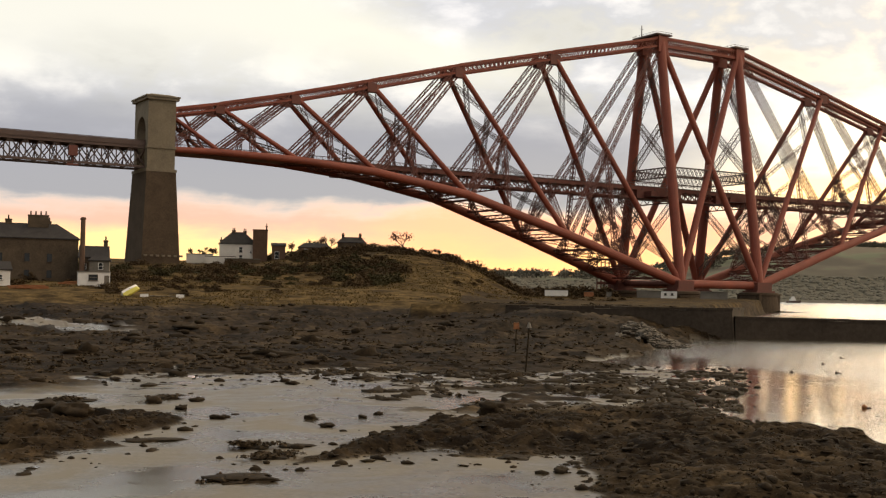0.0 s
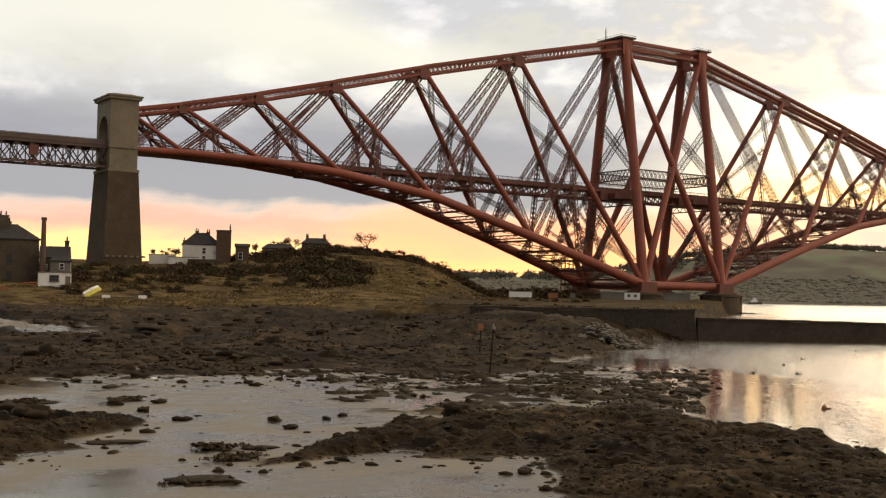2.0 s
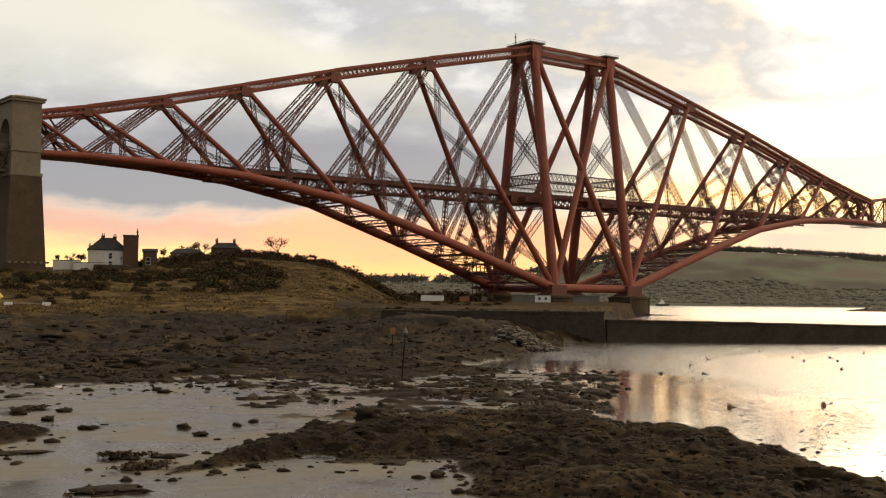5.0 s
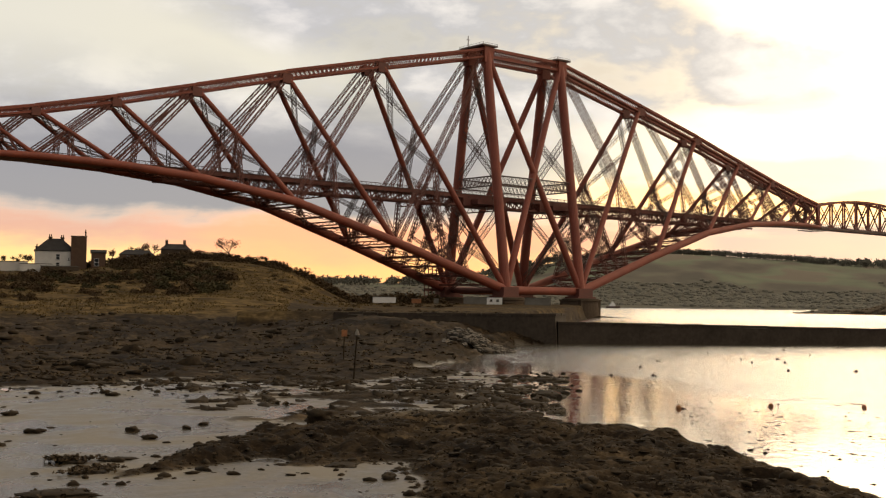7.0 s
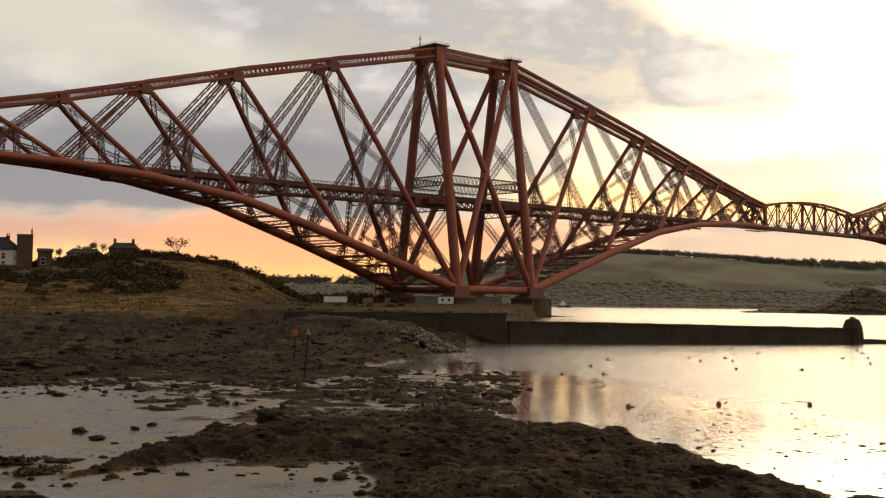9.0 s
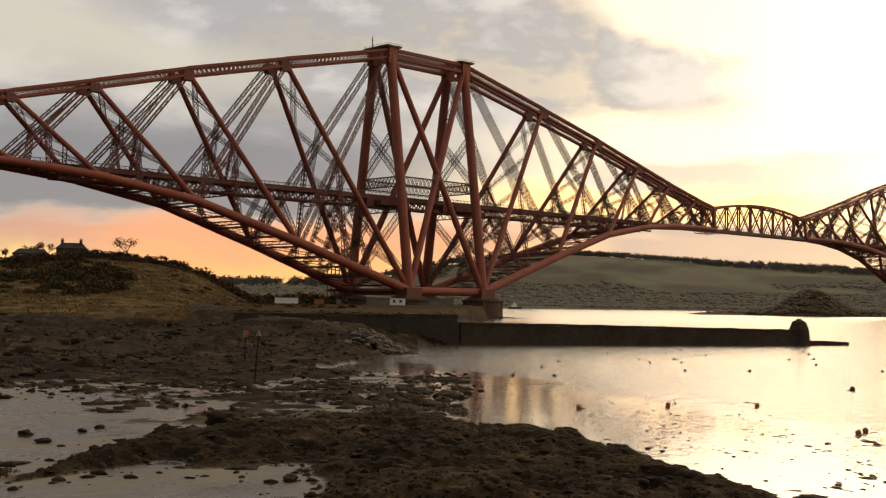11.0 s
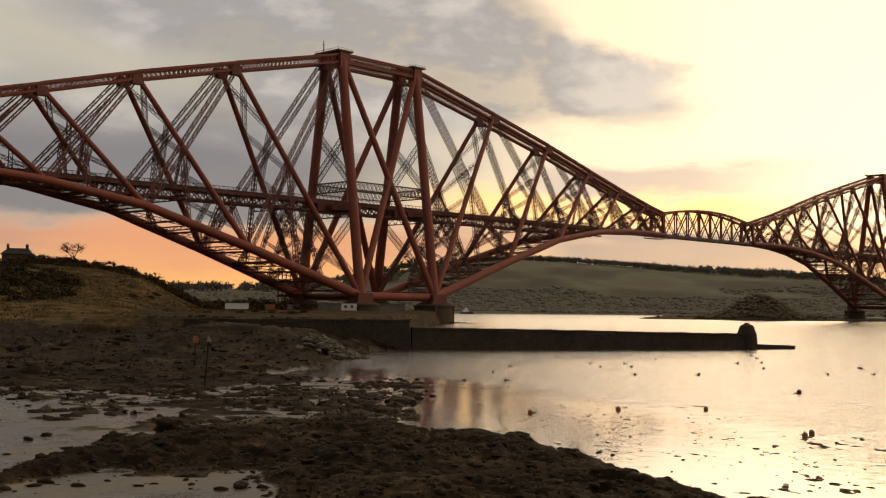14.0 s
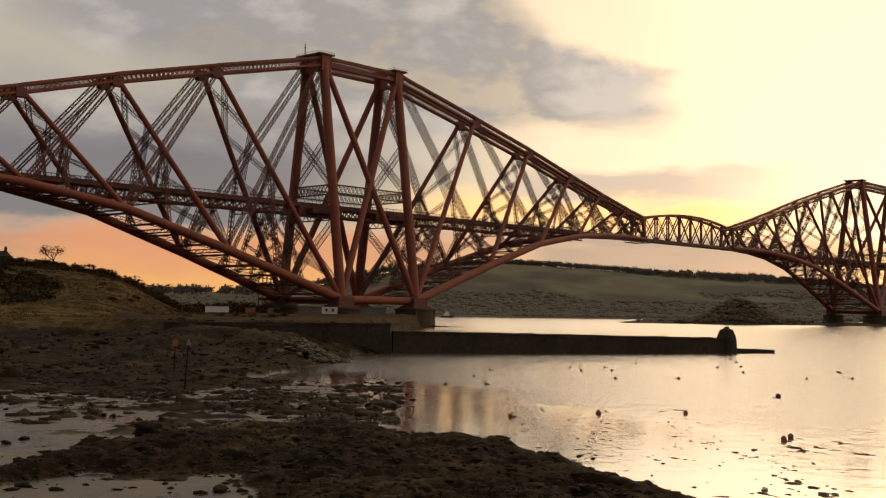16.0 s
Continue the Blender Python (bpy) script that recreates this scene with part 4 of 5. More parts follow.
# ---- quay, jetty and shore works ----
def local_part(name, shape, mat, parent, label=""):
    me = bpy.data.meshes.new(name)
    me.from_pydata(shape.v, [], shape.f)
    me.materials.append(mat)
    ob = new(name, me)
    ob.parent = parent
    if label:
        ob["label"] = label
    return ob


def placed(name, x, y, z, turn, label, category, group="", kind=""):
    e = new(name)
    e.matrix_basis = pose(x, y, z, 0, 0, turn)
    return tagged(e, label, category, group, kind)


def facing_turn(x, y, extra=0.0):
    """The turn that points a thing's -y side at the cove head."""
    return -math.degrees(math.atan2(x - CX, y - CY)) + extra


rng = random.Random(7)


def wall_run(name, pts, thick, label, bottom=-1.2, cope=0.35, blocks=2.2):
    """A stone quay wall along a polyline of (x, y, top), its outer face on the line, in squared blocks with a coping."""
    owner = thing(name, (pts[0][0], pts[0][1], 0), label, "wall", kind="structure")
    for (x0, y0, z0), (x1, y1, z1) in zip(pts, pts[1:]):
        a, b = Vector((x0, y0, 0)), Vector((x1, y1, 0))
        way = (b - a).normalized()
        inn = Vector((-way.y, way.x, 0))
        length = (b - a).length
        core, coping = Shape(), Shape()
        n = max(1, round(length / 6))
        for k in range(n):
            f, g = k / n, (k + 1) / n
            p, q = a.lerp(b, f), a.lerp(b, g)
            zp, zq = z0 + (z1 - z0) * f + rng.uniform(-0.05, 0.05), z0 + (z1 - z0) * g + rng.uniform(-0.05, 0.05)
            off = rng.uniform(0.0, 0.06)
            foot = -inn * 0.35
            vs = [p + foot + inn * off, q + foot + inn * off, q + inn * thick, p + inn * thick]
            top = [p + inn * off, q + inn * off, q + inn * thick, p + inn * thick]
            verts = [(v.x, v.y, bottom) for v in vs] + [(v.x, v.y, z - cope) for v, z in zip(top, (zp, zq, zq, zp))]
            core.add(verts, [(0, 1, 5, 4), (1, 2, 6, 5), (2, 3, 7, 6), (3, 0, 4, 7), (4, 5, 6, 7)])
        part("wall_face", core, QUAY, owner)
        m = max(1, round(length / blocks))
        for k in range(m):
            p, q = a.lerp(b, k / m) + way * 0.03, a.lerp(b, (k + 1) / m) - way * 0.03
            zp = z0 + (z1 - z0) * k / m + rng.uniform(-0.04, 0.04)
            s = Shape()
            o = -inn * rng.uniform(0.05, 0.14)
            vs = [p + o, q + o, q + inn * 1.1, p + inn * 1.1]
            s.add([(v.x, v.y, zp - cope) for v in vs] + [(v.x, v.y, zp) for v in vs],
                  [(0, 1, 5, 4), (1, 2, 6, 5), (2, 3, 7, 6), (3, 0, 4, 7), (4, 5, 6, 7), (3, 2, 1, 0)])
            part("coping_stone", s, QUAY, owner)
    return owner


wall_run("quay_wall", [(-249, -223, 4.4), (-223.6, -243.9, 4.5), (-213, -236, 4.5)], 3.0,
         "dark weathered stone quay wall with coping")
wall_run("jetty", [(-222.6, -243.5, 3.35), (-196, -257.5, 2.95), (-169.3, -271.6, 2.5)], 5.0, "long low dark stone jetty at low tide")


def beacon():
    owner = thing("jetty_beacon", (-169.7, -270.2, 2.4), "squat dark masonry beacon with domed top on the jetty end", "beacon")
    s = Shape()
    s.lathe([(1.75, -0.6), (1.72, 1.2), (1.6, 2.6), (1.3, 3.3)], 12, (-169.7, -270.2))
    part("drum", s, QUAY, owner)
    s = Shape()
    s.lathe([(1.35, 3.3), (1.1, 3.85), (0.55, 4.1), (0.12, 4.15)], 12, (-169.7, -270.2))
    part("dome", s, QUAY, owner)
    s = Shape()
    s.box(-170.0, -270.5, 4.1, -169.4, -269.9, 4.35)
    part("finial", s, QUAY, owner)


beacon()


def slip():
    s = Shape()
    a, b = Vector((-169.5, -271.6, 0)), Vector((-162.6, -275.4, 0))
    inn = Vector((0.48, 0.87, 0)) * 3.0
    s.add([(a.x, a.y, -1), (b.x, b.y, -1), (b.x + inn.x, b.y + inn.y, -1), (a.x + inn.x, a.y + inn.y, -1),
           (a.x, a.y, 0.8), (b.x, b.y, 0.55), (b.x + inn.x, b.y + inn.y, 0.55), (a.x + inn.x, a.y + inn.y, 0.8)],
          [(0, 1, 5, 4), (1, 2, 6, 5), (2, 3, 7, 6), (3, 0, 4, 7), (4, 5, 6, 7)])
    tagged(part("slipway", s, QUAY, None, "", origin=(-169, -271, 0)), "low dark stone toe running out from the jetty", "slipway")


slip()


def plinth(x, y, z, w, d, h):
    s = Shape()
    s.box(-w / 2, -d / 2, -1.5, w / 2, d / 2, h)
    s.box(-w / 2 - 0.25, -d / 2 - 0.25, h, w / 2 + 0.25, d / 2 + 0.25, h + 0.3)
    e = placed("concrete_plinth", x, y, z, facing_turn(x, y), "pale concrete plinth beside the bridge foot", "plinth", "plinths at the bridge foot")
    local_part("block", s, CONCRETE, e)


plinth(-46.5, -27.5, 4.8, 9.6, 4, 2.9)
plinth(-47, -62, 4.7, 9.5, 4, 2.9)


# ---- buildings ----
def window_unit(owner, x, y, z, w, h, frame_mat):
    s = Shape()
    for a, b, c, d in ((x - w / 2, z, x + w / 2, z + 0.1), (x - w / 2, z + h - 0.1, x + w / 2, z + h), (x - w / 2, z, x - w / 2 + 0.1, z + h),
                       (x + w / 2 - 0.1, z, x + w / 2, z + h), (x - w / 2, z + h / 2 - 0.05, x + w / 2, z + h / 2 + 0.05)):
        s.box(a, y - 0.08, b, c, y + 0.1, d)
    win = local_part("window", s, frame_mat, owner)
    s = Shape()
    s.box(x - w / 2 + 0.05, y - 0.03, z + 0.05, x + w / 2 - 0.05, y + 0.05, z + h - 0.05)
    local_part("pane", s, GLASS, win)
    s = Shape()
    s.box(x - w / 2 - 0.12, y - 0.2, z - 0.14, x + w / 2 + 0.12, y + 0.1, z)
    local_part("sill", s, STONE_WALL, win)


def chimney(roof, x, y, z, w, d, h, pots, mat):
    s = Shape()
    s.box(x - w / 2, y - d / 2, z, x + w / 2, y + d / 2, z + h)
    s.box(x - w / 2 - 0.12, y - d / 2 - 0.12, z + h - 0.3, x + w / 2 + 0.12, y + d / 2 + 0.12, z + h)
    for k in range(pots):
        px = x - w / 2 + w * (k + 0.5) / pots
        s.lathe([(0.17, z + h), (0.19, z + h + 0.35), (0.14, z + h + 0.95)], 8, (px, y))
    local_part("chimney", s, mat, roof)


def building(name, x, y, z, turn, w, d, h, rh, hip, wall_mat, label, category, windows=(), chimneys=(), frame_mat=None, roof_mat=None, over=0.35, door=None):
    """Walls on a ground plan, a hipped (hip>0) or gabled roof with eaves, windows on the seaward side, chimneys."""
    owner = placed(name, x, y, z, turn, label, category)
    s = Shape()
    s.box(-w / 2, 0, -2.5, w / 2, d, h)
    if hip == 0 and rh > 0:
        for e in (-w / 2, w / 2):
            k = 0.3 if e < 0 else -0.3
            s.add([(e, 0, h), (e, d, h), (e, d / 2, h + rh), (e + k, 0, h), (e + k, d, h), (e + k, d / 2, h + rh)], [(0, 1, 2), (5, 4, 3), (0, 2, 5, 3), (1, 4, 5, 2)])
    local_part("wall", s, wall_mat, owner)
    s = Shape()
    o = over
    if rh > 0:
        low = [(-w / 2 - o, -o, h), (w / 2 + o, -o, h), (w / 2 + o, d + o, h), (-w / 2 - o, d + o, h)]
        ridge = [(-w / 2 - (o if hip == 0 else -hip), d / 2, h + rh), (w / 2 + (o if hip == 0 else -hip), d / 2, h + rh)]
        vs = low + ridge + [(p[0], p[1], p[2] - 0.25) for p in low]
        s.add(vs, [(0, 1, 5, 4), (2, 3, 4, 5), (1, 2, 5), (3, 0, 4), (0, 6, 7, 1), (1, 7, 8, 2), (2, 8, 9, 3), (3, 9, 6, 0), (9, 8, 7, 6)])
    else:
        s.box(-w / 2 - 0.15, -0.15, h, w / 2 + 0.15, d + 0.15, h + 0.25)
    roof = local_part("roof", s, roof_mat or SLATE, owner)
    for c in chimneys:
        chimney(roof, *c)
    for wx, wz, ww, wh in windows:
        window_unit(owner, wx, -0.05, wz, ww, wh, frame_mat or FRAME_WHITE)
    if door:
        s = Shape()
        s.box(door[0] - 0.5, -0.09, 0, door[0] + 0.5, 0.06, 2.1)
        local_part("door", s, TIMBER, owner)
    return owner


# the tall stone house and its neighbours above the beach
hx, hy = -288.9, -82.3
building("stone_house", hx, hy, 6.6, facing_turn(hx, hy, 4), 25, 10, 10.6, 3.6, 4.5, STONE_WALL, "tall brown sandstone house with slate roof and chimney pots", "house",
         [(-9, 1.2, 1.1, 1.8), (-5, 1.2, 1.1, 1.8), (1, 1.2, 1.1, 1.8), (6, 1.2, 1.1, 1.8), (-9, 5, 1.1, 1.9), (-5, 5, 1.1, 1.9), (1, 5, 1.1, 1.9), (6, 5, 1.1, 1.9)],
         [(3.6, 4, 13.2, 4.6, 1.2, 3.0, 4, STONE_WALL), (6.0, 7, 12.3, 1.6, 1.0, 2.6, 2, STONE_WALL), (-3.0, 5, 13.6, 1.4, 1.0, 1.5, 1, STONE_WALL)], GLASS)
hx, hy = -274.6, -90.0
building("gabled_house", hx, hy, 6.9, facing_turn(hx, hy, -4), 6.2, 7, 6.0, 2.7, 0, STONE_WALL, "small slate-roofed house with gable chimney and pale dormer", "house",
         [(-1.8, 3.1, 0.8, 1.3)], [(2.6, 3.5, 8.2, 0.9, 0.7, 1.9, 1, STONE_WALL)])
hx, hy = -274.3, -94.5
building("house_bay", hx, hy, 6.9, facing_turn(hx, hy, -4), 4.4, 3.2, 5.2, 1.1, 0.8, CONCRETE, "pale grey two-storey bay with a dark window", "house",
         [(0.3, 3.0, 1.1, 1.6)])
hx, hy = -277.6, -92.0
s = Shape()
s.lathe([(0.62, 0), (0.58, 10), (0.52, 14.4), (0.66, 14.5), (0.66, 14.9), (0.5, 15.1)], 10)
e = placed("brick_stack", hx, hy, 6.9, 0, "slender brown brick chimney stack by the houses", "chimney")
local_part("stack", s, BRICK, e)
hx, hy = -282.6, -121.5
building("white_shed", hx, hy, 6.2, facing_turn(hx, hy, 3), 6.4, 4, 2.75, 0, 0, HARLING, "white flat-roofed boat shed with one dark window", "shed",
         [(-0.2, 1.0, 1.9, 1.3)], (), TIMBER, CONCRETE, door=(2.5,))
hx, hy = -302.6, -120.5
building("white_cottage", hx, hy, 6.0, facing_turn(hx, hy, 8), 7, 5, 3.2, 1.6, 0, HARLING, "small white cottage with a sloping grey roof", "house",
         [(1.6, 1.0, 0.9, 1.1)])

# the white villa above the shore, with its brick neighbour and yard walls
hx, hy = -191.4, 29.3
building("white_villa", hx, hy, 15.9, facing_turn(hx, hy), 13.2, 11, 6.3, 4.4, 4.4, HARLING, "white-harled two-storey villa with hipped slate roof", "house",
         [(1.0, 3.1, 1.3, 2.0), (1.0, 0.5, 1.3, 1.7), (4.6, 3.0, 0.6, 0.8)],
         [(-6.0, 4, 5.2, 0.9, 0.8, 2.6, 1, BRICK), (-1.6, 5.5, 9.9, 1.2, 0.8, 1.4, 2, BRICK), (2.4, 5.5, 9.9, 1.2, 0.8, 1.2, 2, BRICK)])
hx, hy = -184.6, 25.2
building("brick_tower_house", hx, hy, 15.0, facing_turn(hx, hy), 5.2, 6, 12.2, 0, 0, BRICK, "square flat-topped brown brick building beside the villa", "house",
         (), [(2.2, 3, 12.4, 0.5, 0.5, 1.5, 1, BRICK)], None, BRICK)
hx, hy = -179.0, 21.5
building("brick_cottage", hx, hy, 14.4, facing_turn(hx, hy), 4.8, 6, 7.4, 1.0, 0, BRICK, "low brown brick cottage with a pale framed window", "house",
         [(-0.6, 2.6, 1.6, 2.6)])
for hx, hy, w, h, lab in ((-209, 20, 9, 2.6, "long low white outbuilding beside the villa"), (-203, 16, 10, 1.9, "pale rendered yard building with flat roof"), (-196.5, 12, 12, 1.2, "low pale garden wall in front of the villa")):
    building("outbuilding" if h > 1.5 else "garden_wall", hx, hy, 15.0, facing_turn(hx, hy), w, 4 if h > 1.5 else 0.4, h, 0, 0, HARLING if h > 1.5 else STONE_WALL, lab, "outbuilding" if h > 1.5 else "wall", over=0.1, roof_mat=CONCRETE)

# houses along the brow of the hill
hx, hy = -114.8, 127.3
building("hill_bungalow", hx, hy, ground_z(hx, hy) + 1.2, facing_turn(hx, hy), 15, 8, 2.8, 2.2, 2.5, BRICK, "long low brown bungalow on the hilltop", "house",
         [(-4, 0.9, 1.6, 1.2), (2, 0.9, 1.6, 1.2)], [(3, 4, 4.4, 0.9, 0.7, 1.4, 2, BRICK)])
hx, hy = -99.4, 119.8
building("hill_house", hx, hy, ground_z(hx, hy) + 1.2, facing_turn(hx, hy), 13, 8, 4.4, 2.6, 2.5, STONE_WALL, "brown stone house among trees on the hilltop", "house",
         [(-3, 1, 1, 1.5), (2, 1, 1, 1.5)], [(-4, 4, 6.0, 1.2, 0.8, 2.0, 3, STONE_WALL), (4, 4, 6.0, 1.2, 0.8, 2.0, 3, STONE_WALL)])
hx, hy = -126.0, 62.0
building("garden_shed", hx, hy, ground_z(hx, hy) + 0.2, facing_turn(hx, hy), 3.2, 2.5, 1.8, 0.9, 0, HARLING, "small white garden shed on the hillside", "shed")


# ---- sheds, vehicles and gear near the bridge foot ----
def site_cabin(x, y, w, h, d, mat, label):
    z = ground_z(x, y)
    e = placed("site_cabin", x, y, z, facing_turn(x, y), label, "cabin", "cabins at the bridge foot")
    s = Shape()
    s.box(-w / 2, 0, 0.25, w / 2, d, h)
    local_part("body", s, mat, e)
    s = Shape()
    s.box(-w / 2 - 0.1, -0.1, h, w / 2 + 0.1, d + 0.1, h + 0.12)
    local_part("roof", s, CONCRETE, e)
    for k in (-1, 1):
        s = Shape()
        s.box(k * w * 0.32 - 0.15, 0, -0.4, k * w * 0.32 + 0.15, d, 0.25)
        local_part("skid", s, TIMBER, e)
    if h > 2.5:
        for k in (-0.22, 0.2):
            window_unit(e, k * w, 0, 1.3, 0.9, 0.8, TIMBER)


site_cabin(-62, -55, 5.6, 2.7, 2.5, HARLING, "white site cabin with two small dark windows")
site_cabin(-96.8, -34.9, 8.2, 2.3, 2.4, HARLING, "long low white container by the quay")
site_cabin(-79, -31, 3.6, 1.9, 2.0, RUST, "small orange equipment box on the quay")
site_cabin(-72, -34, 1.8, 2.0, 2.0, CONCRETE, "grey upright equipment cabinet on the quay")


def dinghy():
    x, y = -282.0, -145.0
    z = ground_z(x, y)
    e = placed("dinghy", x, y, z + 0.85, facing_turn(x, y, 25), "white and yellow dinghy lying tilted on the grass", "boat")
    e.matrix_basis = e.matrix_basis @ pose(0, 0, 0, -40, -28, 0)
    for name, k0, k1, mat in (("hull", -0.75, -0.1, YELLOW), ("topsides", -0.1, 0.35, FRAME_WHITE)):
        s = Shape()
        n = 13
        for i in range(n):
            u = i / (n - 1)
            half = 0.85 * (1 - max(0, u * 1.15 - 0.35) ** 2.2) if u < 1 else 0.02
            x0 = -1.8 + 3.6 * u
            for zz, f in ((k0, 0.45 if k0 < -0.5 else 0.9), (k1, 0.9 if k0 < -0.5 else 1.0)):
                s.v += [(x0, -half * f, zz + 0.12 * u), (x0, half * f, zz + 0.12 * u)]
        for i in range(n - 1):
            a, b = i * 4, i * 4 + 4
            s.f += [(a, b, b + 2, a + 2), (a + 1, a + 3, b + 3, b + 1), (a, a + 1, b + 1, b)]
        s.f += [(0, 2, 3, 1)]
        local_part(name, s, mat, e)
    s = Shape()
    s.box(-0.3, -0.8, 0.1, 0.1, 0.8, 0.16)
    local_part("thwart", s, TIMBER, e)


dinghy()


def barrier():
    x, y = -277.5, -150.5
    z = ground_z(x, y)
    e = placed("barrier", x, y, z + 0.15, facing_turn(x, y), "two white blocks joined by a pole on the grass", "barrier")
    for k in (-1, 1):
        s = Shape()
        s.box(k * 3.3 - 0.75, -0.4, -0.4, k * 3.3 + 0.75, 0.4, 0.5)
        local_part("block", s, FRAME_WHITE, e)
    s = Shape()
    s.tube((-2.6, 0, 0.15), (2.6, 0, 0.15), 0.09, 0.09, 8)
    local_part("pole", s, TIMBER, e)


barrier()


def timber_heap(x, y, n, length, label):
    z = ground_z(x, y)
    e = placed("timber_stack", x, y, z, facing_turn(x, y), label, "timber")
    for k in range(n):
        s = Shape()
        a = rng.uniform(-0.5, 0.5)
        px, py, pz = rng.uniform(-length * 0.5, length * 0.5), rng.uniform(-0.8, 0.8), 0.15 + 0.22 * (k % 3)
        s.bar((px - length / 3, py - a, pz), (px + length / 3, py + a, pz + rng.uniform(-0.1, 0.2)), 0.28, 0.2)
        local_part("plank", s, RUST, e)


timber_heap(-297.5, -128, 16, 5.5, "rusty orange heap of planks on the foreshore")
timber_heap(-286, -113, 9, 2.6, "small heap of orange-brown timbers beside the shed")


def leaning_post(x, y, height_, lean, mark, label):
    z = ground_z(x, y) - 0.3
    e = placed("marker_post", x, y, z, facing_turn(x, y), label, "post", "marker posts on the foreshore")
    s = Shape()
    s.tube((0, 0, 0), (lean, 0, height_), 0.075, 0.05, 8)
    local_part("pole", s, WEED_ROCK, e)
    s = Shape()
    if mark == "cone":
        s.lathe([(0.2, height_ - 0.1), (0.04, height_ + 0.35)], 10, (lean, 0))
        local_part("topmark", s, CONCRETE, e)
    else:
        s.box(lean - 0.26, -0.25, height_ - 0.3, lean + 0.26, 0.25, height_ + 0.3)
        local_part("topmark", s, RUST, e, "faded orange can topmark")
    s = Shape()
    s.lathe([(0.95, -0.2), (0.8, 0.3), (0.4, 0.5)], 9)
    local_part("footing", s, WEED_ROCK, e)


leaning_post(-296.3, -294.0, 3.9, 0.25, "cone", "leaning weathered post with a small cone topmark")
leaning_post(-284.5, -276.0, 2.9, 0.05, "can", "weathered post with a faded orange can topmark")


# ---- buoys ----
def buoy(x, y, r, mat, label):
    z = max(0.0, ground_z(x, y))
    e = placed("mooring_buoy", x, y, z, rng.uniform(0, 360), label, "buoy", "mooring buoys in the cove")
    s = Shape()
    s.lathe([(r * math.sin(math.pi * k / 8) + 0.01, r * 0.55 - r * math.cos(math.pi * k / 8)) for k in range(9)], 14)
    local_part("float", s, mat, e)
    s = Shape()
    s.lathe([(r * 0.2, r * 1.5), (r * 0.2, r * 1.75), (r * 0.1, r * 1.8)], 8)
    local_part("eye", s, DARK_BUOY, e)
    s = Shape()
    s.tube((r * 0.5, 0, 0.03), (r * 3.2, r * 0.7, 0.02), 0.035, 0.03, 6)
    local_part("rope", s, DARK_BUOY, e)


for bx, by in ((-293, -322), (-287, -324.2), (-283, -328), (-293, -339.3), (-291.6, -339)):
    buoy(bx, by, 0.14, RUST, "orange mooring buoy stranded on wet mud")
for bx, by in ((-264, -325), (-248, -307), (-253, -303), (-270, -301), (-273, -299), (-237, -315), (-222, -312), (-221, -311.3), (-233, -318), (-238, -287), (-243, -292), (-234, -289),
               (-240, -294), (-221, -285), (-222, -297), (-218, -298), (-206, -291), (-231, -305), (-261, -292), (-250, -285), (-228, -275), (-210, -274), (-198, -286)):
    buoy(bx, by, 0.19 if bx == -264 else 0.13, DARK_BUOY, "small dark mooring buoy floating on calm water")


def work_boat():
    e = placed("work_boat", 774, 630, 0, facing_turn(774, 630, 20), "distant white workboat on the firth", "boat")
    s = Shape()
    vs = []
    for u in np.linspace(0, 1, 9):
        half = 2.4 * (1 - u ** 3) + 0.05
        vs += [(-9 + 18 * u, -half * 0.7, -0.3), (-9 + 18 * u, half * 0.7, -0.3), (-9 + 18 * u, half, 2.2 + u), (-9 + 18 * u, -half, 2.2 + u)]
    s.add(vs, [(4 * i + a, 4 * i + 4 + a, 4 * i + 4 + (a + 1) % 4, 4 * i + (a + 1) % 4) for i in range(8) for a in range(4)] + [(0, 1, 2, 3)])
    local_part("hull", s, GRIT, e)
    s = Shape()
    s.box(-5, -1.8, 2.2, 2, 1.8, 5.2)
    s.box(-3, -1.5, 5.2, 0.5, 1.5, 7.6)
    local_part("wheelhouse", s, FRAME_WHITE, e)
    s = Shape()
    s.tube((-1, 0, 7.6), (-1, 0, 11.5), 0.15, 0.08, 6)
    local_part("mast", s, FRAME_WHITE, e)


work_boat()


# ---- stones and rock ----
def stone_shape(seed, flat=0.6, sub=1):
    bm = bmesh.new()
    bmesh.ops.create_icosphere(bm, subdivisions=sub, radius=1.0)
    r = random.Random(seed)
    off = Vector((r.uniform(0, 50), r.uniform(0, 50), r.uniform(0, 50)))
    for v in bm.verts:
        k = 0.9 + 0.8 * noise.noise(v.co * 1.1 + off) + 0.75 * abs(noise.noise(v.co * 2.3 + off)) + r.uniform(-0.1, 0.1)
        v.co = Vector((v.co.x * k * r.uniform(0.95, 1.05), v.co.y * k, v.co.z * k * flat))
    vs, fs = [v.co.copy() for v in bm.verts], [tuple(v.index for v in f.verts) for f in bm.faces]
    bm.free()
    return vs, fs


STONES = [stone_shape(k, 0.30 + 0.10 * (k % 4), 1 if k < 8 else 2) for k in range(12)]


